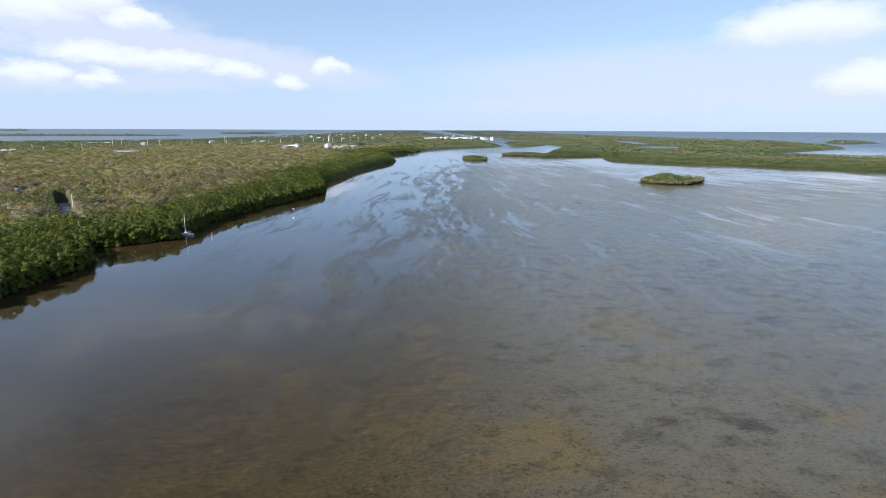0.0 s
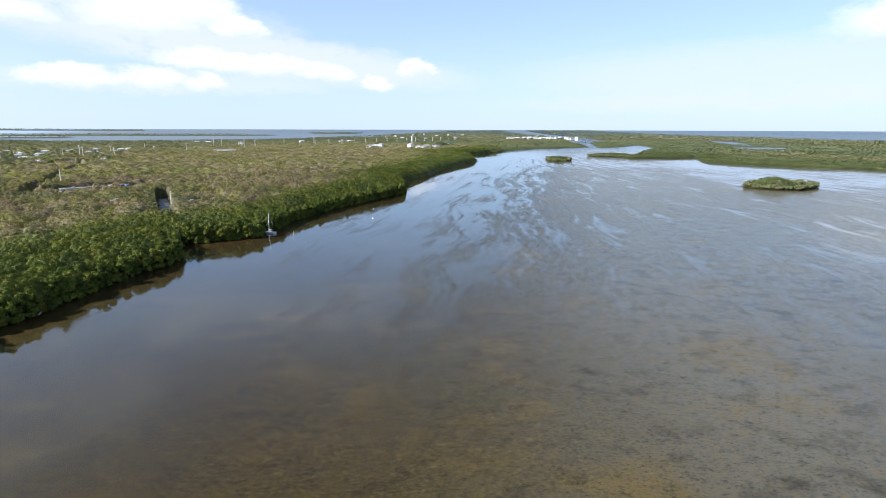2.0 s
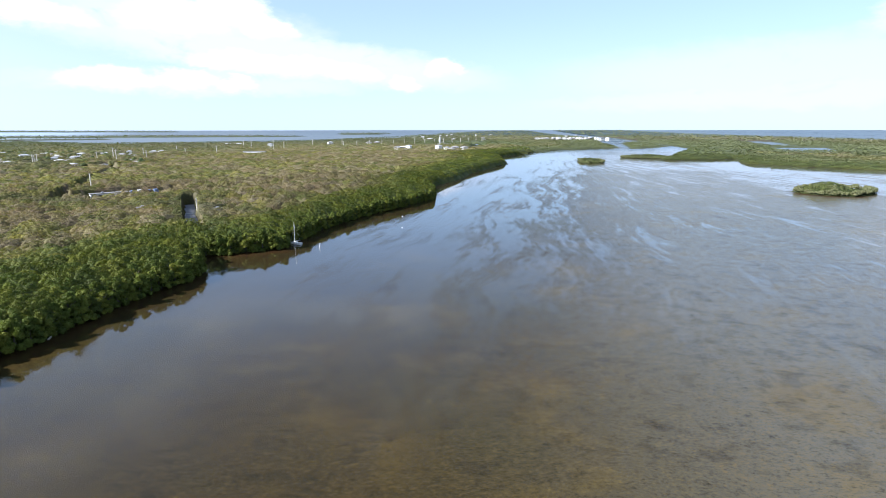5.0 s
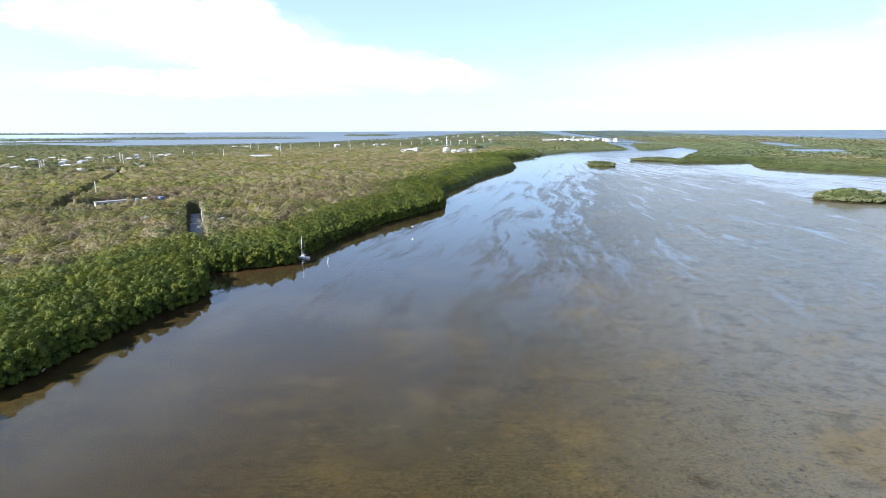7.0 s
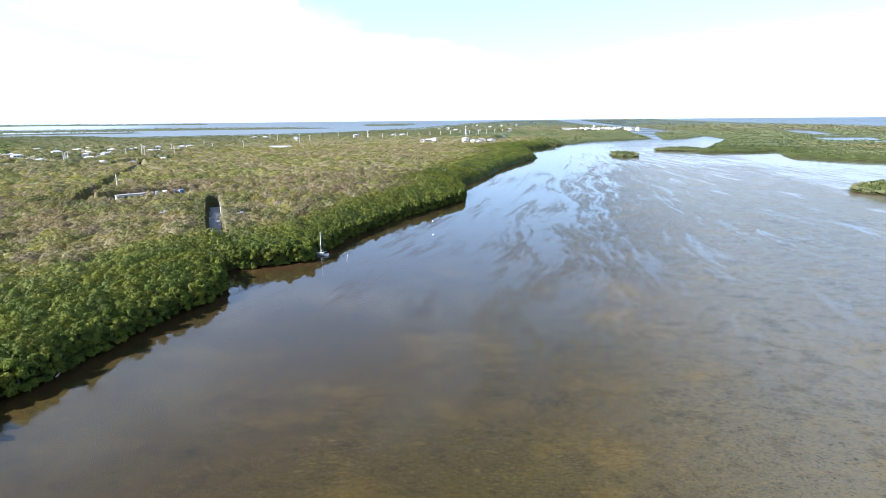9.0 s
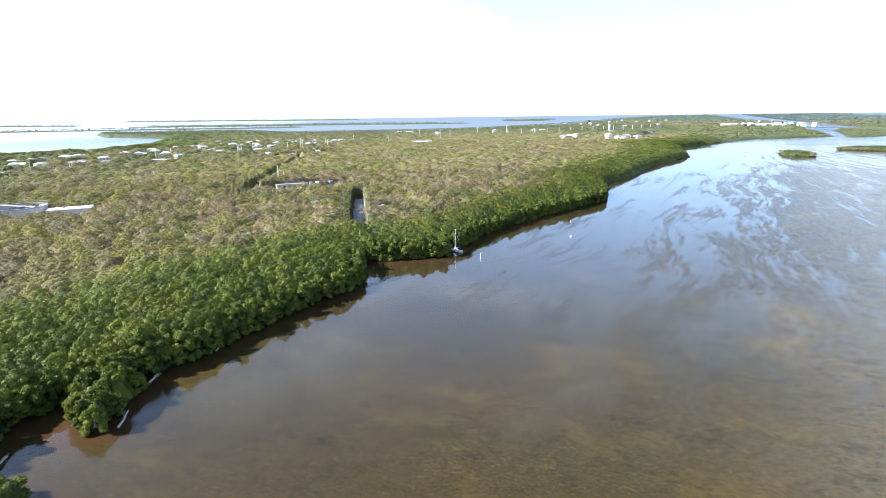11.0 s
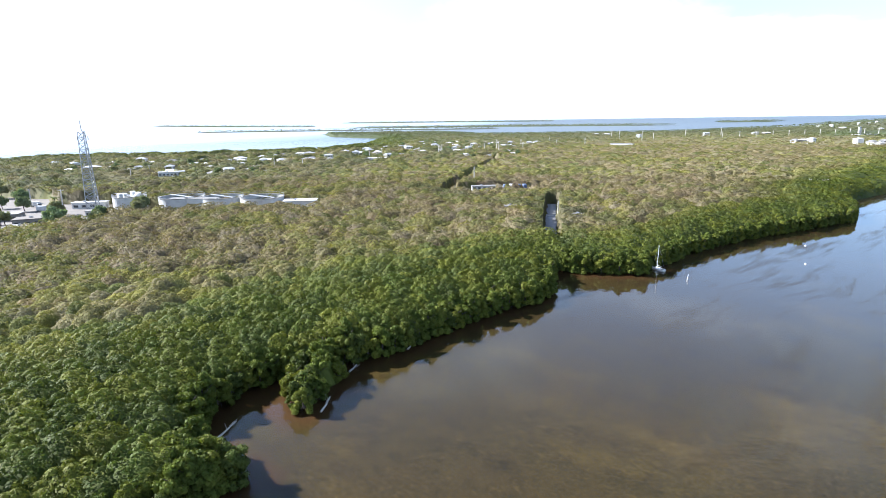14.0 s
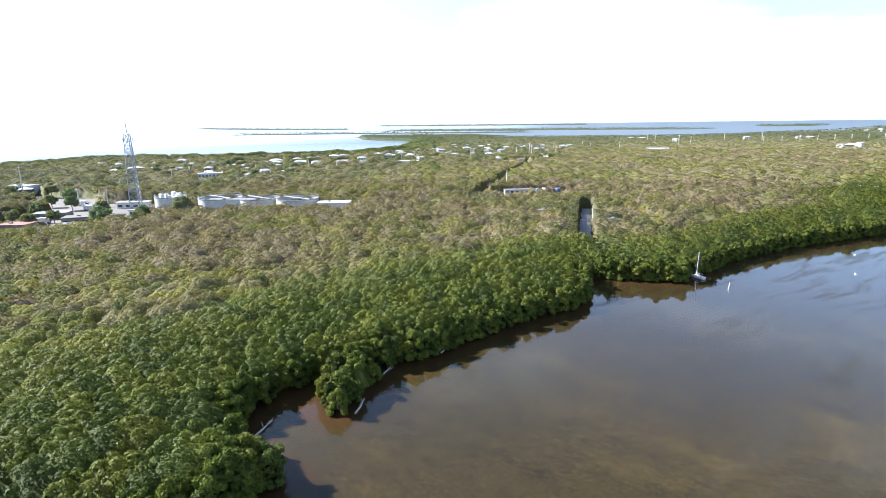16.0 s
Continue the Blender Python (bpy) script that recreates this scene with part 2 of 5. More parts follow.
def build_water_material():
    """Clear, tea-tinted shallow water; wind ruffles it in streaks and leaves slicks between."""
    m, t = material("shallow_water")
    at = node(t, "ShaderNodeNewGeometry").outputs["Position"]
    turned = node(t, "ShaderNodeVectorRotate", {"Vector": at, "Angle": radians(24)}, rotation_type="Z_AXIS").outputs[0]
    here = node(t, "ShaderNodeSeparateXYZ", {0: at})
    offshore = math_node(t, "ADD", math_node(t, "SUBTRACT", here.outputs[0], math_node(t, "MULTIPLY", here.outputs[1], 0.294)), 92.6)
    # the tide fans out of the channel, and foam lines and ruffled lanes follow it
    fx, fy = math_node(t, "SUBTRACT", here.outputs[0], 215.0), math_node(t, "SUBTRACT", 1080.0, here.outputs[1])
    bearing, run = math_node(t, "ARCTAN2", fx, fy), math_node(t, "SQRT", math_node(t, "ADD", math_node(t, "MULTIPLY", fx, fx), math_node(t, "MULTIPLY", fy, fy)))
    bearing = math_node(t, "ADD", bearing, math_node(t, "MULTIPLY", math_node(t, "SUBTRACT", noise_at(t, at, 0.011, 3.0), 0.5), 0.034))
    lane = node(t, "ShaderNodeCombineXYZ", {0: math_node(t, "MULTIPLY", bearing, 92.0), 1: math_node(t, "DIVIDE", run, 66.0)}).outputs[0]
    streak = noise_at(t, lane, 1.0, 7.0, 0.66, 0.35)
    narrow = node(t, "ShaderNodeCombineXYZ", {0: math_node(t, "MULTIPLY", bearing, 420.0), 1: math_node(t, "DIVIDE", run, 14.0), 2: 5.0}).outputs[0]
    streak = math_node(t, "ADD", streak, math_node(t, "MULTIPLY", math_node(t, "SUBTRACT", noise_at(t, narrow, 1.0, 4.0, 0.65), 0.5), 0.55))
    area = noise_at(t, at, 0.0055, 2.0)
    reach = smooth(t, here.outputs[1], 40.0, 260.0)
    calm = smooth(t, offshore, 62.0, 18.0)
    # slick water along the wooded shore and off the eastern key, a ruffled plume between them
    lee = math_node(t, "MULTIPLY", smooth(t, offshore, 105.0, 55.0), 0.13)
    far_lee = math_node(t, "MULTIPLY", math_node(t, "MULTIPLY", smooth(t, offshore, 200.0, 265.0), smooth(t, here.outputs[1], 270.0, 380.0)), 0.15)
    lift = math_node(t, "SUBTRACT", math_node(t, "ADD", math_node(t, "ADD", lee, far_lee), math_node(t, "ADD", math_node(t, "MULTIPLY", smooth(t, here.outputs[1], 430.0, 620.0), 0.08), math_node(t, "MULTIPLY", calm, 0.06))), 0.05)
    slick = smooth(t, math_node(t, "ADD", math_node(t, "ADD", streak, math_node(t, "MULTIPLY", area, 0.30)), lift), 0.625, 0.775)
    small, waves = noise_at(t, at, 2.4, 3.0, 0.6), noise_at(t, at, 0.55, 2.0)
    crests = node(t, "ShaderNodeTexWave", {"Vector": node(t, "ShaderNodeVectorRotate", {"Vector": at, "Angle": radians(38)}, rotation_type="Z_AXIS").outputs[0], "Scale": 0.62, "Distortion": 4.0, "Detail": 3.0, "Detail Scale": 0.8}).outputs["Fac"]
    height = math_node(t, "ADD", math_node(t, "ADD", math_node(t, "MULTIPLY", small, 0.28), waves), math_node(t, "MULTIPLY", crests, 0.30))
    strength = math_node(t, "MULTIPLY", math_node(t, "SUBTRACT", 0.22, math_node(t, "MULTIPLY", slick, 0.18)), math_node(t, "SUBTRACT", 1.0, math_node(t, "MULTIPLY", calm, 0.75)))
    bumped = node(t, "ShaderNodeBump", {"Strength": strength, "Distance": 0.12, "Height": height}).outputs[0]
    # the open sea beyond the sheltered bay is rougher
    open_sea = smooth(t, node(t, "ShaderNodeVectorMath", {0: at}, operation="LENGTH").outputs["Value"], 700.0, 1900.0)
    rough = math_node(t, "SUBTRACT", 0.14, math_node(t, "MULTIPLY", slick, 0.10))
    rough = math_node(t, "ADD", rough, math_node(t, "MULTIPLY", open_sea, 0.34))
    # blue in the gloss colour stands in for the bluer sky that ripples mirror
    gloss = node(t, "ShaderNodeBsdfGlossy", {"Color": (0.86, 0.93, 1.0, 1), "Roughness": rough, "Normal": bumped})
    clear = node(t, "ShaderNodeBsdfTransparent", {0: (0.90, 0.82, 0.68, 1)})
    facing = node(t, "ShaderNodeLayerWeight", {"Blend": 0.5, "Normal": bumped}).outputs["Facing"]
    fresnel = math_node(t, "ADD", 0.02, math_node(t, "MULTIPLY", math_node(t, "POWER", facing, 4.6), 0.98))
    # ruffled water mirrors less of the low sky than a slick does
    ruffle = math_node(t, "SUBTRACT", 1.0, math_node(t, "MULTIPLY", math_node(t, "SUBTRACT", 1.0, slick), math_node(t, "ADD", 0.05, math_node(t, "MULTIPLY", reach, 0.36))))
    blades = smooth(t, noise_at(t, node(t, "ShaderNodeMapping", {"Vector": turned, "Scale": (1.0, 0.4, 1.0)}).outputs[0], 0.62, 8.0, 0.80), 0.42, 0.60)
    blades = math_node(t, "MULTIPLY", blades, smooth(t, offshore, 25.0, 80.0))
    ruffle = math_node(t, "MULTIPLY", ruffle, math_node(t, "SUBTRACT", 1.0, math_node(t, "MULTIPLY", math_node(t, "MULTIPLY", blades, 0.42), math_node(t, "SUBTRACT", 1.0, slick))))
    fresnel = math_node(t, "MULTIPLY", math_node(t, "MULTIPLY", fresnel, ruffle), math_node(t, "SUBTRACT", 1.0, math_node(t, "MULTIPLY", math_node(t, "MULTIPLY", open_sea, 0.58), smooth(t, math_node(t, "ADD", here.outputs[0], math_node(t, "MULTIPLY", here.outputs[1], 0.35)), -1300.0, -600.0))))
    s = node(t, "ShaderNodeMixShader", {0: fresnel, 1: clear.outputs[0], 2: gloss.outputs[0]})
    return finish(m, t, s.outputs[0])


GROUND, WATER = build_ground_material(), build_water_material()
MANGROVE_LEAF, HAMMOCK_LEAF = leaves("mangrove_leaves", 0.24, 0.60, 0.28), leaves("hammock_leaves", 0.28, 0.8, 0.14)
BARK = plain("grey_bark", (0.075, 0.060, 0.048), 0.9, stain=0.6, scale=2.0, bump=0.5)
WHITE = plain("weathered_white_paint", (0.60, 0.59, 0.57), 0.5, stain=0.35)
TANK_PAINT = plain("chalky_tank_paint", (0.54, 0.53, 0.51), 0.7, stain=0.55, scale=0.35)
CONCRETE = plain("pale_concrete", (0.22, 0.21, 0.195), 0.85, stain=0.5, scale=0.3)
GREY_ROOF = plain("grey_roofing", (0.36, 0.36, 0.36), 0.8, stain=0.5, scale=0.4)
DARK = plain("dark_opening", (0.03, 0.035, 0.04), 0.3, stain=0.2)
STEEL = plain("galvanised_steel", (0.30, 0.31, 0.32), 0.55, 0.3, stain=0.4)
POLE_WOOD = plain("weathered_pole_wood", (0.52, 0.49, 0.43), 0.85, stain=0.5, scale=1.5)
ASPHALT = plain("old_asphalt", (0.28, 0.27, 0.275), 0.9, stain=0.5, scale=0.5, second=(0.18, 0.175, 0.175))
DRIFT = plain("bleached_driftwood", (0.48, 0.43, 0.36), 0.9, stain=0.6, scale=3.0, bump=0.5)
SAND = plain("coral_sand", (0.15, 0.130, 0.112), 0.95, stain=0.5, scale=0.2)
RUST = plain("rusty_red_steel", (0.22, 0.09, 0.06), 0.8, stain=0.6)
BLUE = plain("blue_paint", (0.10, 0.14, 0.24), 0.5)
GELCOAT = plain("chalky_white_gelcoat", (0.80, 0.79, 0.76), 0.4, stain=0.25, scale=1.5)


# ---- mesh helpers ----
def mesh_object(name, verts, faces, mat, parent=None, tint=None, label=""):
    data = bpy.data.meshes.new(name)
    verts, faces = np.asarray(verts, np.float32), np.asarray(faces, np.int32)
    data.vertices.add(len(verts))
    data.vertices.foreach_set("co", verts.ravel())
    n, k = faces.shape
    data.loops.add(n * k)
    data.loops.foreach_set("vertex_index", faces.ravel())
    data.polygons.add(n)
    data.polygons.foreach_set("loop_start", np.arange(0, n * k, k, dtype=np.int32))
    if tint is not None:
        layer = data.attributes.new("tint", "FLOAT_COLOR", "POINT")
        layer.data.foreach_set("color", np.column_stack([tint, np.ones(len(tint))]).astype(np.float32).ravel())
    data.update(calc_edges=True)
    data.materials.append(mat)
    ob = new(name, data)
    ob.parent = parent
    if label:
        tagged(ob, label)
    return ob


def part(name, bm, mat, parent, label="", smooth_shade=False):
    data = bpy.data.meshes.new(name)
    bmesh.ops.recalc_face_normals(bm, faces=bm.faces)
    if smooth_shade:
        for f in bm.faces:
            f.smooth = True
    bm.to_mesh(data)
    bm.free()
    data.materials.append(mat)
    ob = new(name, data)
    ob.parent = parent
    if label:
        tagged(ob, label)
    return ob


def box(bm, x0, y0, z0, x1, y1, z1, bevel=0.0):
    made = bmesh.ops.create_cube(bm, size=1.0, matrix=Matrix.Translation(((x0 + x1) / 2, (y0 + y1) / 2, (z0 + z1) / 2)) @ Matrix.Diagonal((x1 - x0, y1 - y0, z1 - z0, 1)))
    if bevel:
        edges = list({e for v in made["verts"] for e in v.link_edges})
        bmesh.ops.bevel(bm, geom=edges, offset=bevel, segments=1, affect="EDGES")
    return bm


def rod(bm, a, b, r0, r1=None, sides=6):
    """A tapered round bar from a to b."""
    a, b = Vector(a), Vector(b)
    turn = (b - a).to_track_quat("Z", "Y").to_matrix().to_4x4()
    bmesh.ops.create_cone(bm, cap_ends=True, segments=sides, radius1=r0, radius2=r0 if r1 is None else r1, depth=(b - a).length,
                          matrix=Matrix.Translation((a + b) / 2) @ turn)
    return bm


def empty(name, m, label, category, group="", kind=""):
    ob = new(name)
    ob.matrix_world = m
    return tagged(ob, label, category, group, kind)


# ---- plan of land and water ----
MAIN_KEY = ((-200, -500), (-105, -140), (-88, -30), (-78, 18), (-66.5, 40), (-67.5, 49.0), (-75.5, 49.5), (-84, 52), (-88, 60.5), (-87, 72), (-82, 80), (-77, 93), (-75, 106),
            (-72, 124), (-67, 137), (-67, 146), (-72, 155), (-76, 166), (-66, 170), (-53, 177), (-50, 188), (-46, 214), (-34, 248), (-19, 276), (1, 315),
            (1, 345), (-3, 380), (20, 440), (36, 508), (60, 575), (86, 638), (91, 690), (98, 815), (160, 925), (240, 1056), (320, 1100), (398, 1158), (420, 1250))
MAIN_KEY += ((490, 1600), (680, 2300), (760, 3200), (800, 4700), (330, 4500), (20, 3700), (-110, 3000), (-170, 2480), (-270, 2150), (-380, 1720), (-500, 1540), (-640, 1430), (-820, 1300),
             (-1150, 1560), (-1390, 1540), (-1500, 1325), (-1235, 1120), (-970, 1060), (-686, 690), (-645, 580), (-718, 413), (-866, 306), (-816, 168), (-760, -60), (-640, -500))
EAST_KEY = ((300, 708), (345, 716), (383, 720), (418, 742), (404, 700), (386, 672), (374, 632), (405, 588), (479, 502), (545, 400), (640, 290), (800, 150), (1100, -60),
            (1300, 60), (1020, 420), (800, 610), (720, 720), (800, 800), (1012, 905), (1130, 960), (1320, 1180), (1600, 1640), (1620, 2232), (1700, 3000), (1560, 4600), (1000, 4700),
            (900, 3200), (780, 2300), (640, 1600), (575, 1290), (540, 1140), (470, 1000), (411, 908), (370, 830), (335, 765))
LAND = [MAIN_KEY, EAST_KEY, ((-80.5, 64), (-75, 63.5), (-73, 67), (-75, 72), (-77, 78), (-83, 79), (-83, 70)),
        ((408, 1115), (470, 1165), (560, 1290), (610, 1600), (540, 1560), (440, 1215)),
        ((183, 664), (190, 653), (207, 653), (214, 668), (216, 700), (203, 722), (190, 708)),
        ((270, 775), (279, 763), (322, 742), (336, 752), (330, 790), (300, 810)),
        ((241, 345), (243, 332), (252, 322), (266, 321), (284, 332), (297, 346), (295, 360), (278, 369), (256, 364)),
        ((-2500, 1400), (-2150, 1640), (-1750, 1900), (-1300, 2150), (-1330, 2230), (-1800, 2060), (-2300, 1760), (-2620, 1500)),
        ((-2500, 2350), (-2000, 2520), (-1500, 2700), (-841, 2869), (-700, 2980), (-1000, 3080), (-1700, 2960), (-2500, 2620)),
        ((-4300, 2050), (-3700, 2200), (-3000, 2500), (-3050, 2620), (-3800, 2380), (-4350, 2180)),
        ((-3500, 3250), (-2700, 3700), (-1900, 4050), (-1950, 4170), (-2800, 3900), (-3550, 3400)),
        ((1480, 1290), (1760, 1400), (1980, 1640), (1900, 1700), (1640, 1480)),
        ((900, 640), (960, 520), (1300, 330), (1330, 420), (1080, 640)),
        ((-620, 3600), (-380, 3650), (-300, 3900), (-700, 3850))]
PONDS = [((17, 1353), (107, 1342), (132, 1480), (30, 1560)), ((800, 1270), (860, 1250), (1080, 1740), (1000, 1790)), ((640, 950), (740, 960), (850, 1160), (740, 1180), (680, 1080)),
         ((-330, 3100), (100, 3200), (80, 3330), (-330, 3250))]


def shore_distance(px, py, poly):
    """Signed distance to one outline, positive inside it."""
    best, inside = np.full(px.shape, 1e18), np.zeros(px.shape, bool)
    pts = np.array(poly, float)
    for (ax, ay), (bx, by) in zip(pts, np.roll(pts, -1, 0)):
        ex, ey = bx - ax, by - ay
        k = np.clip(((px - ax) * ex + (py - ay) * ey) / (ex * ex + ey * ey), 0, 1)
        best = np.minimum(best, (px - ax - k * ex) ** 2 + (py - ay - k * ey) ** 2)
        cross = ((ay > py) != (by > py)) & (px < ex * (py - ay) / (ey if ey else 1e-9) + ax)
        inside ^= cross
    return np.where(inside, 1, -1) * np.sqrt(best)


def land_at(px, py):
    d = np.full(px.shape, -1e9)
    for poly in LAND:
        d = np.maximum(d, shore_distance(px, py, poly))
    for poly in PONDS:
        d = np.minimum(d, -shore_distance(px, py, poly))
    return d


def line_distance(px, py, pts):
    best = np.full(px.shape, 1e18)
    for (ax, ay), (bx, by) in zip(pts, pts[1:]):
        ex, ey = bx - ax, by - ay
        k = np.clip(((px - ax) * ex + (py - ay) * ey) / (ex * ex + ey * ey), 0, 1)
        best = np.minimum(best, (px - ax - k * ex) ** 2 + (py - ay - k * ey) ** 2)
    return np.sqrt(best)


CENTRE = (-6.0, 10.0)
ROAD_LINE = ((-90, 192.5), (-117, 249), (-134, 286))
YARD_LINE = ((-172, 345), (-185, 338), (-208, 314))
CUT_LINE = ((-207, 285), (-226, 326), (-262, 400), (-299, 486), (-330, 560))


def far_rise(px, py):
    """The far sea and land lift a little towards the horizon, which lies beyond the sheet."""
    r = np.hypot(px - CENTRE[0], py - CENTRE[1])
    return 29.0 * np.clip((r - 3300) / 1660, 0, 1) ** 1.4


# ---- the setting ----
def build_ground():
    turns = np.concatenate([np.arange(-100, -62, 2.0), np.arange(-62, 92, 0.5), np.arange(92, 260, 4.0)])
    rings = [0.02, 1.0]
    while rings[-1] < 4950:
        rings.append(rings[-1] + max(1.0, rings[-1] * 0.021))
    rings[-1] = 4960.0
    a, r = np.meshgrid(np.radians(turns), np.array(rings))
    px, py = CENTRE[0] - np.sin(a) * r, CENTRE[1] + np.cos(a) * r
    d = land_at(px.ravel(), py.ravel())
    wob = 0.25 * np.sin(px.ravel() * 0.11) * np.cos(py.ravel() * 0.07)
    inland = d - 2.2
    z = np.where(inland > 0, np.minimum(0.9, 0.02 + inland * 0.10), -np.minimum(0.9 + wob, 0.02 - inland * 0.055)) + far_rise(px.ravel(), py.ravel())
    n, k = r.shape
    ids = np.arange(n * k).reshape(n, k)
    nxt = np.roll(ids, -1, 1)
    faces = np.stack([ids[:-1], nxt[:-1], nxt[1:], ids[1:]], -1).reshape(-1, 4)
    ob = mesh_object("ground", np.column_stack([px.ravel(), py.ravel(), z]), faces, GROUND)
    ob.data.flip_normals() if ob.data.polygons[0].normal.z < 0 else None
    for p in ob.data.polygons:
        p.use_smooth = True
    tagged(ob, "brown seagrass bed and low wooded land", "ground", kind="structure")


def build_water():
    turns = np.radians(np.arange(0, 360, 6.0))
    rings = np.array([3.0, 60, 300, 1200, 3000, 3300, 3600, 3900, 4200, 4500, 4800, 4965])
    a, r = np.meshgrid(turns, rings)
    px, py = CENTRE[0] + np.cos(a) * r, CENTRE[1] + np.sin(a) * r
    n, k = r.shape
    ids = np.arange(n * k).reshape(n, k)
    nxt = np.roll(ids, -1, 1)
    faces = np.stack([ids[:-1], ids[1:], nxt[1:], nxt[:-1]], -1).reshape(-1, 4)
    ob = mesh_object("water", np.column_stack([px.ravel(), py.ravel(), far_rise(px.ravel(), py.ravel())]), faces, WATER)
    bm = bmesh.new()
    bm.from_mesh(ob.data)
    bm.edges.ensure_lookup_table()
    bmesh.ops.contextual_create(bm, geom=[e for e in bm.edges if e.is_boundary and e.verts[0].co.length < 40])
    bm.to_mesh(ob.data)
    bm.free()
    tagged(ob, "shallow tea-brown bay water with wind streaks", "water", kind="structure")


build_ground()
build_water()


# ---- trees ----
def lumpy_core(rng, centres, radii, sides=6, levels=3):
    """Closed low domes, one to a lobe."""
    verts, faces, base = [], [], 0
    for c, r in zip(centres, radii):
        ring = []
        for j in range(levels):
            h = -0.75 + 1.35 * j / (levels - 1)
            w = math.sqrt(max(0.05, 1 - h * h))
            for i in range(sides):
                q = 2 * math.pi * (i + 0.5 * j) / sides
                k = 0.86 * rng.uniform(0.85, 1.12)
                ring.append((c[0] + r[0] * w * k * math.cos(q), c[1] + r[1] * w * k * math.sin(q), c[2] + r[2] * h * k))
        ring.append((c[0], c[1], c[2] + r[2] * 0.9))
        verts += ring
        for j in range(levels - 1):
            for i in range(sides):
                p, q = base + j * sides + i, base + j * sides + (i + 1) % sides
                faces += [(p, q, q + sides), (p, q + sides, p + sides)]
        top = base + levels * sides
        for i in range(sides):
            faces.append((top - sides + i, top - sides + (i + 1) % sides, top))
        base += len(ring)
    return np.array(verts), np.array(faces)


def leaf_sprays(rng, centres, radii, count, size, floor=-0.55, wild=0.75):
    """Small pointed leaf sprays that stand out from the lobes."""
    centres, radii = np.array(centres), np.array(radii)
    area = radii.prod(1) ** (2 / 3)
    which = rng.choice(len(centres), count * 2, p=area / area.sum())
    n = rng.normal(size=(count * 2, 3))
    n /= np.linalg.norm(n, axis=1)[:, None]
    n[:, 2] = np.where(n[:, 2] < floor, -n[:, 2], n[:, 2])
    p = centres[which] + n * radii[which] * rng.uniform(0.86, 1.08, (count * 2, 1))
    q = ((p[:, None] - centres[None]) / radii[None])
    deep = ((q ** 2).sum(2) < 0.62).any(1)
    p, n = p[~deep][:count], n[~deep][:count]
    m = len(p)
    way = np.cross(n, rng.normal(size=(m, 3)))
    way = way / np.linalg.norm(way, axis=1)[:, None] + n * rng.uniform(0.0, 0.8, (m, 1)) + np.array([0, 0, 0.25])
    way /= np.linalg.norm(way, axis=1)[:, None]
    side = np.cross(way, n + 0.35 * rng.normal(size=(m, 3)))
    side /= np.linalg.norm(side, axis=1)[:, None]
    s = size * rng.uniform(0.6, 1.35, (m, 1))
    a, b = p - side * s * 0.42 - way * s * 0.3, p + side * s * 0.42 - way * s * 0.3
    c = p + way * s * 0.85
    verts = np.stack([a, b, c], 1).reshape(-1, 3)
    return verts, np.arange(m * 3).reshape(-1, 3)


def crown_lobes(rng, width, height, count, low=0.0):
    """Lobes of an uneven domed crown that stands on z = low."""
    centres, radii = [], []
    for i in range(count):
        q, d = rng.uniform(0, 2 * math.pi), width * 0.68 * math.sqrt(rng.uniform(0.0, 1))
        skirt = count > 20 and i % 3 == 0
        d = width * rng.uniform(0.62, 0.78) if skirt else d
        top = math.sqrt(max(0.0, 1 - (d / width) ** 2)) * (rng.uniform(0.1, 0.5) if skirt else 1.0)
        r = width * rng.uniform(0.30, 0.50) * (13 / max(13, count)) ** 0.5
        h = low + (height - r * 0.8) * rng.uniform(0.35, 1.0) * top
        centres.append((d * math.cos(q), d * math.sin(q), max(low + r * 0.55, h)))
        radii.append((r, r, r * rng.uniform(0.7, 0.95)))
    return centres, radii


def crown_mesh(rng, width, height, lobes, leaf_count, leaf_size, low, sides=6, levels=3):
    centres, radii = crown_lobes(rng, width, height, lobes, low)
    v0, f0 = lumpy_core(rng, centres, radii, sides, levels)
    v1, f1 = leaf_sprays(rng, centres, radii, leaf_count, leaf_size)
    return np.vstack([v0, v1]), np.vstack([f0, f1 + len(v0)])


FRINGE_TINTS = np.array([(0.090, 0.108, 0.018), (0.076, 0.096, 0.017), (0.110, 0.124, 0.020), (0.066, 0.082, 0.018), (0.124, 0.132, 0.020)])
EDGE_TINTS = np.array([(0.150, 0.158, 0.038), (0.125, 0.142, 0.040), (0.178, 0.172, 0.040), (0.115, 0.130, 0.042)])
BROWN_TINTS = np.array([(0.200, 0.158, 0.104), (0.212, 0.180, 0.124), (0.190, 0.158, 0.090), (0.215, 0.182, 0.128), (0.175, 0.150, 0.080)])
OLIVE_TINTS = np.array([(0.160, 0.156, 0.056), (0.205, 0.190, 0.056), (0.118, 0.128, 0.044), (0.180, 0.172, 0.070), (0.140, 0.144, 0.060)])
HAMMOCK_TINTS = np.array([(0.165, 0.158, 0.062), (0.205, 0.180, 0.115), (0.230, 0.200, 0.145), (0.140, 0.148, 0.052), (0.205, 0.195, 0.060), (0.105, 0.122, 0.045), (0.185, 0.172, 0.085)])


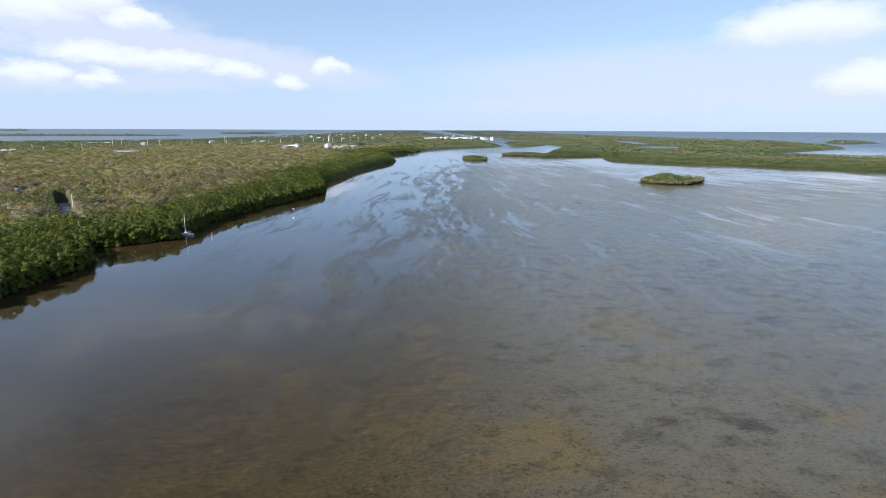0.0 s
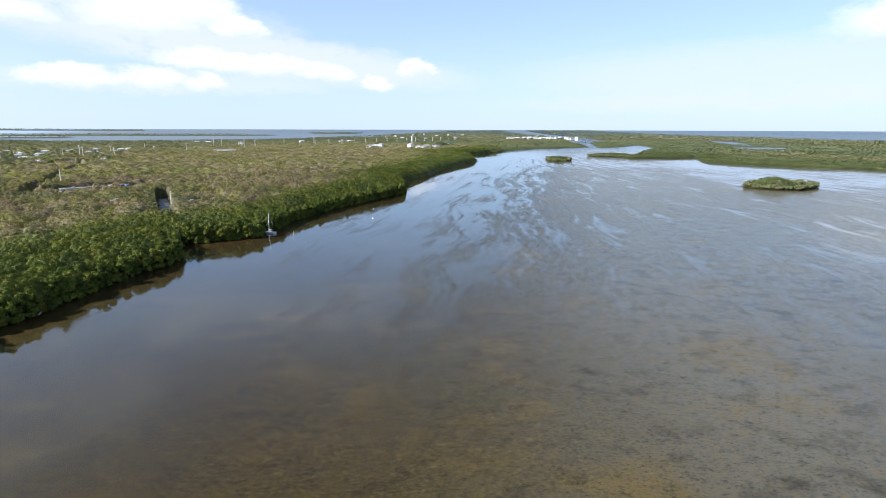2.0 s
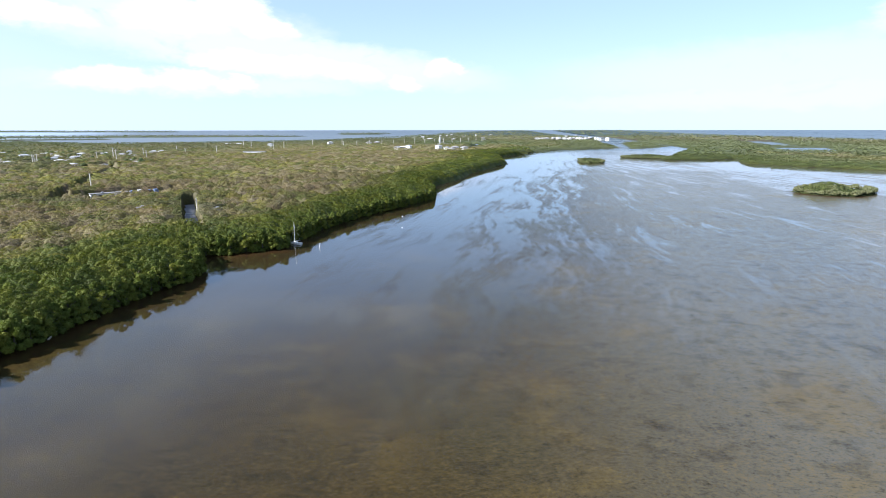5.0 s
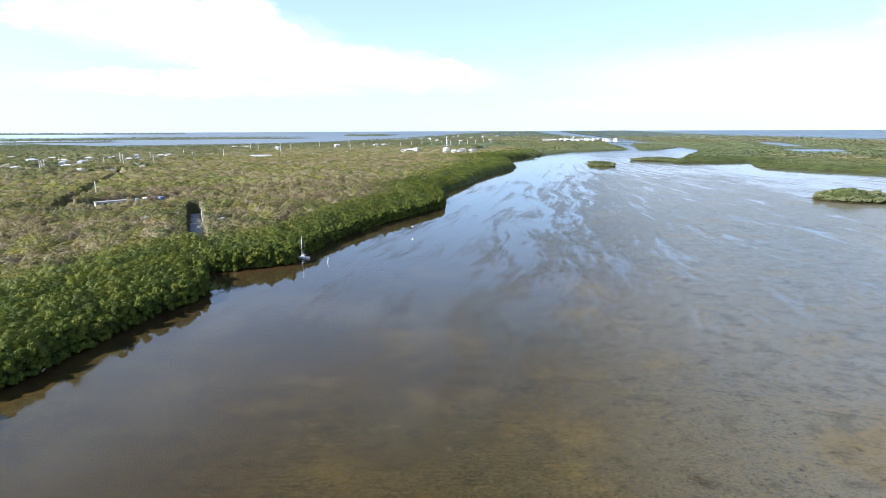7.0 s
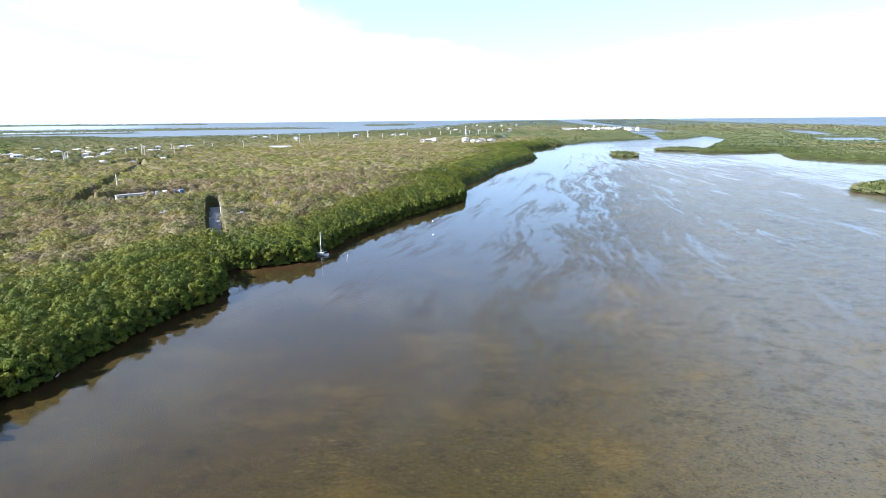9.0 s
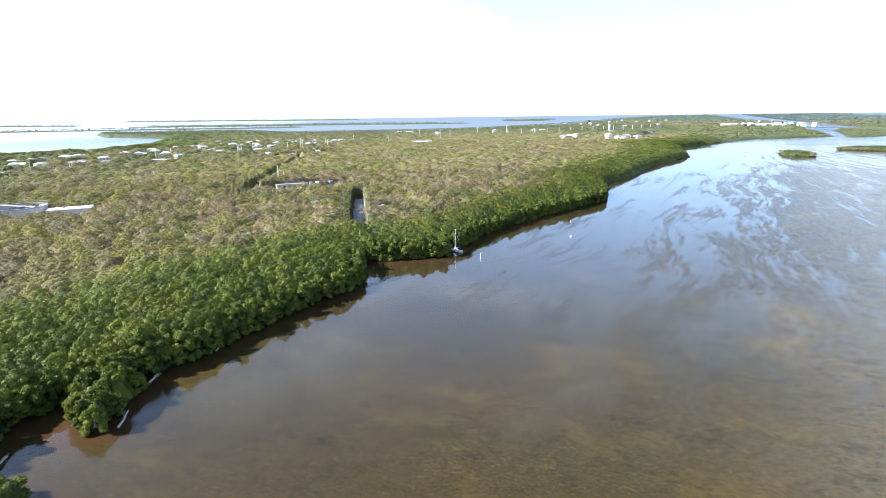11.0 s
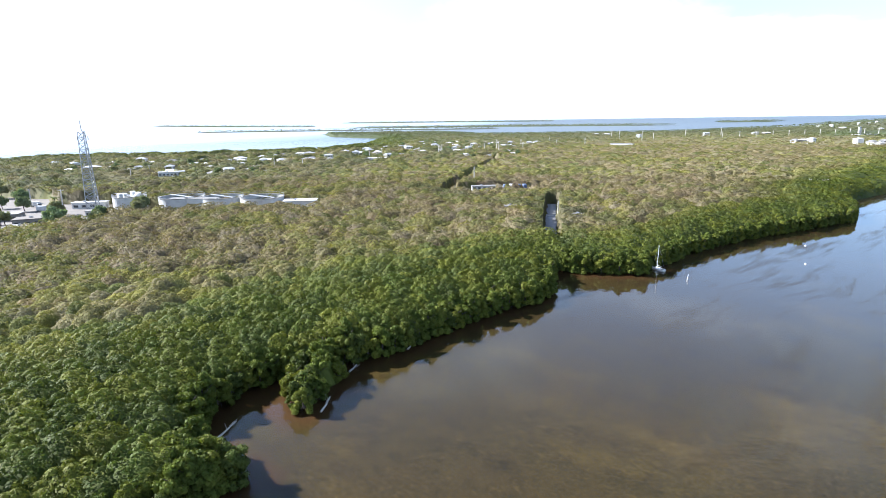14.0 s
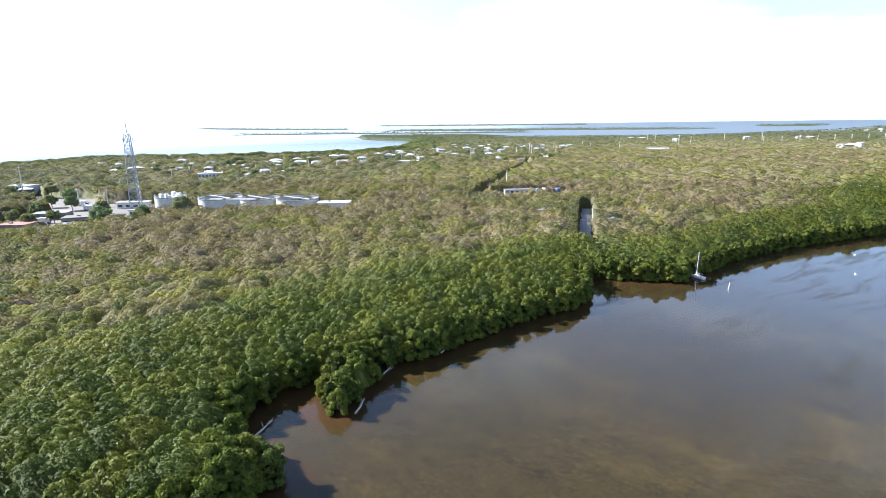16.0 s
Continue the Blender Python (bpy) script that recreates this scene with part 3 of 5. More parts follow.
def open_ground(px, py):
    """Distance outside the nearest plot that is kept free of trees: roads, cut line, yards and buildings."""
    d = np.minimum(line_distance(px, py, ROAD_LINE) - 3.7, line_distance(px, py, CUT_LINE) - 4.2)
    d = np.minimum(d, line_distance(px, py, YARD_LINE) - 6.0)
    for x0, y0, x1, y1, w in CLEARINGS:
        d = np.minimum(d, line_distance(px, py, ((x0, y0), (x1, y1))) - w)
    for x0, y0 in HOUSE_SPOTS + TOWN_SPOTS + FAR_SPOTS:
        k = 14.0 / math.hypot(x0, y0)
        near = np.nonzero((np.abs(px - x0) < 40) & (np.abs(py - y0) < 40))[0]
        if len(near):
            d[near] = np.minimum(d[near], line_distance(px[near], py[near], ((x0, y0), (x0 - x0 * k, y0 - y0 * k))) - 8.5)
    return d


class Field:
    """Shore and plot distances on a square raster, read between its points."""

    def __init__(self, reach, count=460):
        self.low, self.step, self.count = -reach, 2 * reach / (count - 1), count
        x, y = np.meshgrid(np.linspace(-reach, reach, count) + CENTRE[0], np.linspace(-reach, reach, count) + CENTRE[1])
        seen = ((y > CENTRE[1] - 30) | (x < -0.5 * np.abs(y))).ravel()
        self.shore, self.plot = np.full(count * count, -50.0), np.full(count * count, 50.0)
        self.shore[seen] = land_at(x.ravel()[seen], y.ravel()[seen])
        self.plot[seen] = open_ground(x.ravel()[seen], y.ravel()[seen])

    def read(self, values, px, py):
        u = np.clip((px - CENTRE[0] - self.low) / self.step, 0, self.count - 1.001)
        v = np.clip((py - CENTRE[1] - self.low) / self.step, 0, self.count - 1.001)
        i, j = u.astype(int), v.astype(int)
        u, v = u - i, v - j
        k = j * self.count + i
        return (values[k] * (1 - u) + values[k + 1] * u) * (1 - v) + (values[k + self.count] * (1 - u) + values[k + self.count + 1] * u) * v


HOUSE_SPOTS = ((-447, 272), (-447, 286), (-433, 297), (-411, 295), (-565, 320), (-596, 249), (-537, 231), (-607, 218), (-482, 116), (-442, 492), (-416, 475), (-478, 485),
               (-484, 520), (-500, 450), (-494, 379), (-554, 753), (-575, 800), (-590, 840), (-527, 765), (-465, 659), (-367, 544), (-352, 530), (-505, 796), (-467, 746),
               (-345, 560), (-483, 786), (-359, 631), (-336, 601), (-642, 805), (-630, 830), (-540, 800), (-560, 420), (-600, 460), (-540, 560), (-580, 640), (-620, 720), (-640, 560), (-500, 620),
               (-520, 270), (-500, 300), (-470, 330), (-540, 300), (-580, 290), (-560, 260), (-620, 300), (-640, 270), (-515, 340), (-550, 350), (-600, 350), (-660, 240),
               (-450, 600), (-430, 680), (-520, 690), (-480, 720), (-560, 700), (-600, 760), (-400, 700), (-440, 780))
FAR_SPOTS = ((-484, 1264), (-458, 1261), (-172, 1398), (-150, 1395), (-71, 1020), (-60, 1023), (-50, 1020), (7, 1016), (22, 1000), (38, 1030), (55, 1011), (30, 940), (-350, 1150), (-250, 1290),
             (23, 2600), (56, 2700), (-53, 2219), (-90, 2300), (130, 2500), (213, 2900), (300, 3000), (90, 3100), (700, 2700), (640, 2650), (180, 2050), (-20, 1900), (60, 1800), (150, 1700))

town_rng = random.Random(17)
TOWN_SPOTS = []
while len(TOWN_SPOTS) < 64:
    ty = town_rng.uniform(225, 860)
    tx = town_rng.uniform(-590, -440) - (town_rng.uniform(0, 110) if ty < 360 else 0) + 0.12 * (ty - 500)
    if all(math.hypot(tx - a, ty - b) > 15 for a, b in list(HOUSE_SPOTS) + TOWN_SPOTS):
        TOWN_SPOTS.append((round(tx, 1), round(ty, 1)))
TOWN_SPOTS = tuple(TOWN_SPOTS)

# plots without trees: a line from one end to the other and the half width
CLEARINGS = [(-325, 146, -254, 188, 14), (-233, 194, -240, 200, 9), (-308, 75, -303, 112, 15), (-345, 85, -328, 130, 20), (-400, 105, -350, 140, 15), (-480, 108, -440, 118, 12),
             (-462, 238, -440, 226, 10), (-424, 450, -410, 440, 14), (-22, 432, -12, 435, 7), (-194, 300, -170, 322, 14), (40, 990, 110, 1320, 18), (10, 995, 60, 985, 12), (-75, 1008, -40, 1008, 12), (-282, 838, -270, 828, 15), (-335, 112, -420, 122, 16),
             (385, 1975, 590, 1915, 34), (-264, 211, -206, 234, 7)]


CROWN_TABLE = np.random.default_rng(77).random((512, 512, 5))


def crowns_at(px, py, spacing, wide=0.62):
    """The crown that stands highest over each spot: its top's place, its drop at the spot and its own random numbers."""
    gx, gy = np.floor(px / spacing).astype(int), np.floor(py / spacing).astype(int)
    best = np.full(px.shape, -1e9)
    cx, cy, pick = np.zeros(px.shape), np.zeros(px.shape), np.zeros(px.shape)
    for dx in (-1, 0, 1):
        for dy in (-1, 0, 1):
            ix, iy = gx + dx, gy + dy
            rnd = CROWN_TABLE[ix % 512, iy % 512]
            kx, ky = (ix + 0.15 + 0.7 * rnd[..., 0]) * spacing, (iy + 0.15 + 0.7 * rnd[..., 1]) * spacing
            r = spacing * wide * (0.75 + 0.6 * rnd[..., 2])
            d2 = ((px - kx) ** 2 + (py - ky) ** 2) / (r * r)
            h = (rnd[..., 3] - 0.5) * 0.40 * spacing - 0.36 * spacing * d2
            up = h > best
            best = np.where(up, h, best)
            cx, cy, pick = np.where(up, kx, cx), np.where(up, ky, cy), np.where(up, rnd[..., 4], pick)
    return cx, cy, best, pick


def domes_at(px, py, spacing):
    """Height of a field of round leaf clumps of uneven size, with deep gaps between them."""
    gx, gy = np.floor(px / spacing).astype(int), np.floor(py / spacing).astype(int)
    best = np.zeros(px.shape)
    for dx in (-1, 0, 1):
        for dy in (-1, 0, 1):
            ix, iy = gx + dx, gy + dy
            rnd = CROWN_TABLE[(ix + 91) % 512, (iy + 37) % 512]
            r = spacing * (0.46 + 0.34 * rnd[..., 2])
            d2 = ((px - (ix + 0.15 + 0.7 * rnd[..., 0]) * spacing) ** 2 + (py - (iy + 0.15 + 0.7 * rnd[..., 1]) * spacing) ** 2) / (r * r)
            best = np.maximum(best, np.where(d2 < 1, rnd[..., 3] * 0.35 * spacing + 0.95 * r * np.sqrt(np.maximum(0.0, 1 - d2)), 0))
    return best


def town_at(px, py):
    """How far a spot lies in the leafy town along the far shore."""
    return np.clip((-325 - px) / 70, 0, 1) * np.clip((1500 - py) / 300, 0, 1)


def canopy_height(field, px, py, spacing, relief, clump):
    """Height of the leaf roof over the ground and the crown that carries it."""
    shore = field.read(field.shore, px, py)
    free = field.read(field.plot, px, py) > 0
    cx, cy, lift, pick = crowns_at(px, py, spacing)
    depth = fringe_depth(cx, cy, field.read(field.shore, cx, cy))
    green = depth < 1.0
    top = np.interp(shore, [0, 1.5, 5, 12, 24, 60], [0.4, 3.6, 6.0, 7.7, 8.7, 8.2])
    roll = 0.8 * np.sin(px * 0.047 + 0.9 * np.sin(py * 0.031)) + 0.6 * np.sin(py * 0.083 + px * 0.024)
    inland = 6.7 + roll + 0.7 * np.sin(px * 0.21 + 2 * np.sin(py * 0.17))
    k = np.clip((depth - 0.9) / 0.3, 0, 1)
    top = np.minimum(top, top * (1 - k) + inland * k)
    low, islet = px > 170, np.hypot((px - 259) / 18, (py - 342) / 20) < 3.2
    if low.any():
        # sparse bushes of uneven height on the islets, with one taller clump
        lx, ly = px[low], py[low]
        uneven = 0.62 + 0.32 * crowns_at(lx, ly, 37.0)[3] + 0.22 * crowns_at(lx + 50, ly, 15.0)[3]
        away = np.hypot((lx - 259) / 18, (ly - 342) / 20)
        top[low] = np.interp(shore[low], [0, 3, 9, 20, 40], [1.0, 2.6, 4.2, 5.2, 5.0]) * np.where(islet[low], np.clip(1.70 - 1.15 * away, 0.40, 1.6), uneven)
    edge = np.where((px > 30) | (py > 350), 0.8, 2.6)
    z = top + lift * np.where(green, 0.42, 0.85) * relief * np.where(low & ~islet, 0.5, 1.0)
    town = town_at(px, py)
    leafy = (town > 0) & (spacing < 12)
    if leafy.any():
        z[leafy] += town[leafy] * (domes_at(px[leafy], py[leafy], 15.0) * 0.30 - 1.2)
    core = z
    if clump:
        puff = domes_at(px + 31.0, py + 17.0, clump)
        z = z + np.where(green, 1.30, 0.75) * puff - np.where(green, 1.2, 0.8)
        core = np.where(green, z - puff * 1.15, z - puff * 0.4)
    z, core = (np.where(free & (shore > edge), np.maximum(q, np.minimum(top * 0.35, 1.5)), 0.2) + far_rise(px, py) for q in (z, core))
    return z, shore, free & (shore > edge), cx, cy, pick, green, core


def fringe_depth(px, py, shore):
    band = np.interp(py, [0, 35, 60, 76, 94, 112, 140, 170, 200, 330, 600, 900], [50, 46, 28, 31, 37, 42, 38, 28, 20, 30, 45, 60])
    band = np.where(px > 170, 95, band)
    return (shore + 3 * np.sin(px * 0.05 + 1) * np.cos(py * 0.043)) / band


def crown_tint(field, cx, cy, pick):
    """Tint by crown: green mangrove by the water, a yellow-green edge, grey-brown hammock inland."""
    depth = fringe_depth(cx, cy, field.read(field.shore, cx, cy)) + (pick - 0.5) * 0.3
    number = (pick * 9973).astype(int)
    # patches of leafless grey-brown trees and of evergreen olive ones
    patch = 0.6 * crowns_at(cx, cy, 34.0)[3] + 0.4 * crowns_at(cx + 70, cy + 20, 13.0)[3] + 0.10 * np.sin(cx * 0.021 + 0.6) * np.cos(cy * 0.017) + 0.5 * ((pick * 4177) % 1 - 0.5)
    inland = np.where((patch < 0.50)[:, None], BROWN_TINTS[number % len(BROWN_TINTS)], np.where((patch < 0.64)[:, None], HAMMOCK_TINTS[number % len(HAMMOCK_TINTS)], OLIVE_TINTS[number % len(OLIVE_TINTS)]))
    inland = (0.80 * inland + 0.20 * np.array((0.196, 0.165, 0.092))) * np.array((1.19, 1.17, 1.06))
    # greener, taller planting round the town and its yards
    town = (town_at(cx, cy) * (0.55 + 0.45 * np.sin(cx * 0.05) * np.cos(cy * 0.04)))[:, None]
    inland = inland * (1 - 0.8 * town) + np.array((0.132, 0.138, 0.076)) * 0.8 * town
    belt = (np.clip(1 - np.abs(cx * 0.35 + cy - 205) / 9, 0, 1) * (cx < -60) * (cx > -235) + np.clip(1 - line_distance(cx, cy, ROAD_LINE) / 14, 0, 1))[:, None].clip(0, 1)
    inland = inland * (1 - 0.6 * belt) + np.array((0.090, 0.105, 0.050)) * 0.6 * belt
    inland = inland * (0.88 + 0.24 * ((pick * 313) % 1))[:, None]
    edge = EDGE_TINTS[number % len(EDGE_TINTS)]
    edge = edge * np.interp(cy, [120, 240], [1.0, 0.78])[:, None]
    # pale scrub flats with darker stands on the eastern key
    stand = np.clip(0.5 + 0.9 * np.sin(cy * 0.012 + 1.3 * np.sin(cx * 0.006)) * np.cos(cx * 0.008) + 0.8 * (crowns_at(cx, cy, 90.0)[3] - 0.5), 0, 1)[:, None]
    flats = np.array((0.140, 0.150, 0.076)) * (1 - stand) + np.array((0.084, 0.096, 0.052)) * stand
    edge = np.where((cx > 170)[:, None], edge * 0.2 + 0.8 * flats, edge)
    fringe = FRINGE_TINTS[number % len(FRINGE_TINTS)]
    fringe = np.where((cx > 170)[:, None], fringe * 0.3 + 0.7 * (flats * np.clip((depth - 0.1) / 0.3, 0, 1)[:, None] + np.array((0.072, 0.086, 0.036)) * np.clip((0.4 - depth) / 0.3, 0, 1)[:, None]), fringe * np.interp(cy, [120, 240], [0.96, 0.84])[:, None])
    mixed = np.clip((depth - 0.62) / 0.27, 0, 1)[:, None]
    tint = fringe * (1 - mixed) + edge * mixed
    mixed = (0.62 * np.clip((depth - 1.18) / 0.25, 0, 1) + 0.38 * np.clip((depth - 1.3) / 1.1, 0, 1))[:, None]
    tint = tint * (1 - mixed) + inland * mixed
    # distant crowns fade towards grey-green and olive, aerial haze put into the tint
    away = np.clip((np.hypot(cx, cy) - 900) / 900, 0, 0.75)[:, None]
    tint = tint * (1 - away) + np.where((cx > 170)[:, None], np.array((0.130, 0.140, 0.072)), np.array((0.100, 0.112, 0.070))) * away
    return tint * (0.86 + 0.28 * ((pick * 613) % 1))[:, None]


def in_sector(px, py, r0, r1):
    dx, dy = px - CENTRE[0], py - CENTRE[1]
    r, turn = np.hypot(dx, dy), np.degrees(np.arctan2(-dx, dy))
    return (r >= r0) & (r < r1) & (turn > -57) & (turn < 85)


def build_canopy(rng, r0, r1, grid, spacing, per_area, leaf, relief, clump):
    """One ring of forest: a lumpy leaf roof and the sprays of leaves that stand on it."""
    field = Field(r1 + 3 * spacing)
    span = np.arange(-r1, r1 + grid, grid)
    gx, gy = np.meshgrid(span + CENTRE[0], span + CENTRE[1])
    n, k = gx.shape
    fx, fy = gx.ravel(), gy.ravel()
    near = np.nonzero(in_sector(fx, fy, r0 - 2 * grid, r1 + grid))[0]
    near = near[field.read(field.shore, fx[near], fy[near]) > -grid]
    px = fx[near] + rng.uniform(-0.3, 0.3, len(near)) * grid
    py = fy[near] + rng.uniform(-0.3, 0.3, len(near)) * grid
    z, shore, leafy, cx, cy, pick, green, core = canopy_height(field, px, py, spacing, relief, clump)
    index = np.full(n * k, -1)
    index[near] = np.arange(len(near))
    quad = np.arange(n * k).reshape(n, k)
    quad = index[np.stack([quad[:-1, :-1], quad[:-1, 1:], quad[1:, 1:], quad[1:, :-1]], -1).reshape(-1, 4)]
    quad = quad[(quad >= 0).all(1)]
    quad = quad[leafy[quad].any(1)]
    # sheet below the sprays is toned down, shade of the gaps put into its tint
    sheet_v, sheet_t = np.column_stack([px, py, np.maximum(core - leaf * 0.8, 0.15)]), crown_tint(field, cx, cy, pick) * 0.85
    # leaf sprays
    spots = int(radians(142) / 2 * (r1 * r1 - r0 * r0) * per_area)
    reach, turn = np.sqrt(rng.uniform(r0 * r0, r1 * r1, spots)), np.radians(rng.uniform(-57, 85, spots))
    lx, ly = CENTRE[0] - np.sin(turn) * reach, CENTRE[1] + np.cos(turn) * reach
    keep = field.read(field.shore, lx, ly) > 1.0
    lx, ly = lx[keep], ly[keep]
    step = leaf * 0.8
    lz, _, lit, lcx, lcy, lpick, lgreen, _ = canopy_height(field, lx, ly, spacing, relief, clump)
    lx, ly, lz, lcx, lcy, lpick, lgreen = (q[lit] for q in (lx, ly, lz, lcx, lcy, lpick, lgreen))
    zx, zy = canopy_height(field, lx + step, ly, spacing, relief, clump)[0], canopy_height(field, lx, ly + step, spacing, relief, clump)[0]
    normal = np.column_stack([np.clip((lz - zx) / step, -2, 2), np.clip((lz - zy) / step, -2, 2), np.ones(len(lx))])
    normal /= np.linalg.norm(normal, axis=1)[:, None]
    m = len(lx)
    way = np.cross(normal, rng.normal(size=(m, 3)))
    way = way / np.linalg.norm(way, axis=1)[:, None] + normal * rng.uniform(0.0, 0.32 if clump else 0.12, (m, 1))
    way /= np.linalg.norm(way, axis=1)[:, None]
    side = np.cross(way, normal + 0.35 * rng.normal(size=(m, 3)))
    side /= np.linalg.norm(side, axis=1)[:, None]
    size = leaf * rng.uniform(0.6, 1.4, (m, 1))
    at = np.column_stack([lx, ly, lz]) + normal * size * rng.uniform(-0.1, 0.3, (m, 1))
    leaf_v = np.stack([at - side * size * 0.42 - way * size * 0.35, at + side * size * 0.42 - way * size * 0.35, at + way * size * 0.75], 1).reshape(-1, 3)
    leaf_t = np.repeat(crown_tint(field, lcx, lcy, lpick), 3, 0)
    for name, flag, mat, label in (("mangrove_forest", True, MANGROVE_LEAF, "dense green mangrove canopy along the water"), ("hammock_forest", False, HAMMOCK_LEAF, "olive and grey-brown low coastal forest")):
        qs = quad[green[quad[:, 0]] == flag]
        ls = np.nonzero(lgreen == flag)[0]
        if not len(qs):
            continue
        used, qs = np.unique(qs, return_inverse=True)
        qs = qs.reshape(-1, 4)
        tri = np.vstack([qs[:, [0, 1, 2]], qs[:, [0, 2, 3]]])
        lv = leaf_v.reshape(-1, 3, 3)[ls].reshape(-1, 3)
        lt = leaf_t.reshape(-1, 3, 3)[ls].reshape(-1, 3)
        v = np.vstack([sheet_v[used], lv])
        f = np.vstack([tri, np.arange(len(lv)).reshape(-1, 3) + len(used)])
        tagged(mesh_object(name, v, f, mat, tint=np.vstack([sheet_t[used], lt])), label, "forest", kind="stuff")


def build_forest():
    rng = np.random.default_rng(7)
    # ring: from, to, sheet grid, crown spacing, sprays to a square metre, spray size, relief, clump size
    build_canopy(rng, 0, 170, 0.75, 4.5, 32.0, 0.33, 1.1, 1.7)
    build_canopy(rng, 170, 420, 1.4, 5.2, 7.0, 0.54, 1.0, 2.2)
    build_canopy(rng, 420, 900, 2.8, 6.0, 1.7, 1.10, 0.8, 0)
    build_canopy(rng, 900, 2000, 7.0, 10.0, 0.085, 2.6, 0.2, 0)
    build_canopy(rng, 2000, 4900, 24.0, 40.0, 0.006, 6.0, 0.13, 0)


build_forest()
# ---- shoreline mangroves, tree by tree ----
def limb_set(bm, rng, height, spread):
    """Tapered trunk, limbs and arching prop roots."""
    top = Vector((rng.uniform(-0.4, 0.4), rng.uniform(-0.4, 0.4), height * 0.62))
    rod(bm, (0, 0, 0.5), top, 0.17, 0.09, 7)
    for i in range(5):
        q = 2 * math.pi * (i + rng.uniform(-0.3, 0.3)) / 5
        start = Vector((0, 0, 0.5)).lerp(top, rng.uniform(0.45, 0.95))
        rod(bm, start, start + Vector((math.cos(q) * spread * 0.6, math.sin(q) * spread * 0.6, height * 0.22)), 0.08, 0.03, 5)
    for i in range(6):
        q = 2 * math.pi * (i + rng.uniform(-0.3, 0.3)) / 6
        mid = Vector((math.cos(q) * 0.6, math.sin(q) * 0.6, 0.6))
        rod(bm, (math.cos(q) * 0.1, math.sin(q) * 0.1, 1.2), mid, 0.045, 0.04, 4)
        rod(bm, mid, (math.cos(q) * 0.95, math.sin(q) * 0.95, -0.7), 0.04, 0.03, 4)
    return bm


def mangrove_tree(rng, width, height, tint, lobes, sprays, leaf=0.36, label="glossy dark green mangrove rooted at the water's edge", group="shoreline mangroves"):
    tree = empty("mangrove_tree", Matrix.Identity(4), label, "tree", group)
    part("trunk", limb_set(bmesh.new(), rng, height, width), BARK, tree, "grey trunk on arching prop roots")
    v, f = crown_mesh(rng, width, height, lobes, sprays, leaf, 0.05)
    mesh_object("crown", v, f, MANGROVE_LEAF, tree, np.repeat([tint], len(v), 0))
    return tree


def shore_spots(path, inset, step, rng):
    """Spots at even steps along a shore, a little way inland."""
    out, carry = [], 0.0
    for (ax, ay), (bx, by) in zip(path, path[1:]):
        length = math.hypot(bx - ax, by - ay)
        nx, ny = -(by - ay) / length, (bx - ax) / length
        d = carry
        while d < length:
            k = d / length
            j = rng.uniform(-0.6, 0.6)
            out.append((ax + (bx - ax) * k + nx * (inset + j), ay + (by - ay) * k + ny * (inset + j)))
            d += step * rng.uniform(0.85, 1.15)
        carry = d - length
    return out


def build_shore_trees():
    rng = np.random.default_rng(21)
    kinds = [mangrove_tree(rng, rng.uniform(2.3, 3.0), rng.uniform(5.4, 7.4), FRINGE_TINTS[i % 5], 34, 2600, 0.32) for i in range(9)]
    first = True
    spots = shore_spots(MAIN_KEY[2:27], 2.0, 2.8, rng) + shore_spots(MAIN_KEY[4:20], 5.2, 3.4, rng)
    big = ((-70.4, 46.6, 1.18), (-73.4, 48.0, 1.05), (-72.6, 43.6, 1.2), (-69.4, 43.2, 1.1), (-75.4, 65.6, 0.72), (-78.0, 66.4, 0.92), (-80.6, 67.8, 1.05), (-78.8, 71.6, 1.02), (-81.0, 74.6, 1.05), (-79.4, 77.0, 0.85),
           (-83.2, 71.6, 1.12), (-84.2, 76.8, 1.1), (-76.6, 69.4, 0.80))
    spots += [(x, y) for x, y, k in big]
    ring = [shore_spots(p + p[:1], 2.0, 4.2, rng) for p in LAND if 3 < len(p) < 12 and abs(p[0][0] - 240) < 70 and p[0][1] < 800]
    islet = [spot for one in ring for spot in one]
    used = 0
    for n, (px, py) in enumerate(spots):
        if (n < len(spots) - len(big) and land_at(np.array([px]), np.array([py]))[0] < 0.9) or math.hypot(px + 50.0, py - 186.2) < 4.4:
            continue
        k = 0.9 + 0.25 * rng.random()
        if n >= len(spots) - len(big):
            k = big[n - len(spots)][2]
        m = pose(px, py, 0.0, 0, 0, rng.uniform(0, 360)) @ Matrix.Diagonal((k, k, k * rng.uniform(0.9, 1.12), 1))
        if used < len(kinds):
            kinds[used].matrix_world = m
        else:
            made = copy_thing(kinds[used % len(kinds)], m)
            made.matrix_world = m
        used += 1
    low = [mangrove_tree(rng, 2.8, 5.5, (0.145, 0.150, 0.072), 7, 420, 0.7, "low olive mangrove on a small islet", "islet mangroves") for _ in range(4)]
    islet += [(256, 338), (261, 344), (253, 344), (259, 334), (265, 347), (267, 339)]
    for n, (px, py) in enumerate(islet):
        k = (0.55 + 0.35 * rng.random()) if n < len(islet) - 6 else rng.uniform(1.0, 1.25)
        m = pose(px, py, 0.0, 0, 0, rng.uniform(0, 360)) @ Matrix.Diagonal((k * 1.2, k * 1.2, k, 1))
        if n < 4:
            low[n].matrix_world = m
        else:
            copy_thing(low[n % 4], m).matrix_world = m
    for tree in kinds[used:]:
        bpy.data.objects.remove(tree)


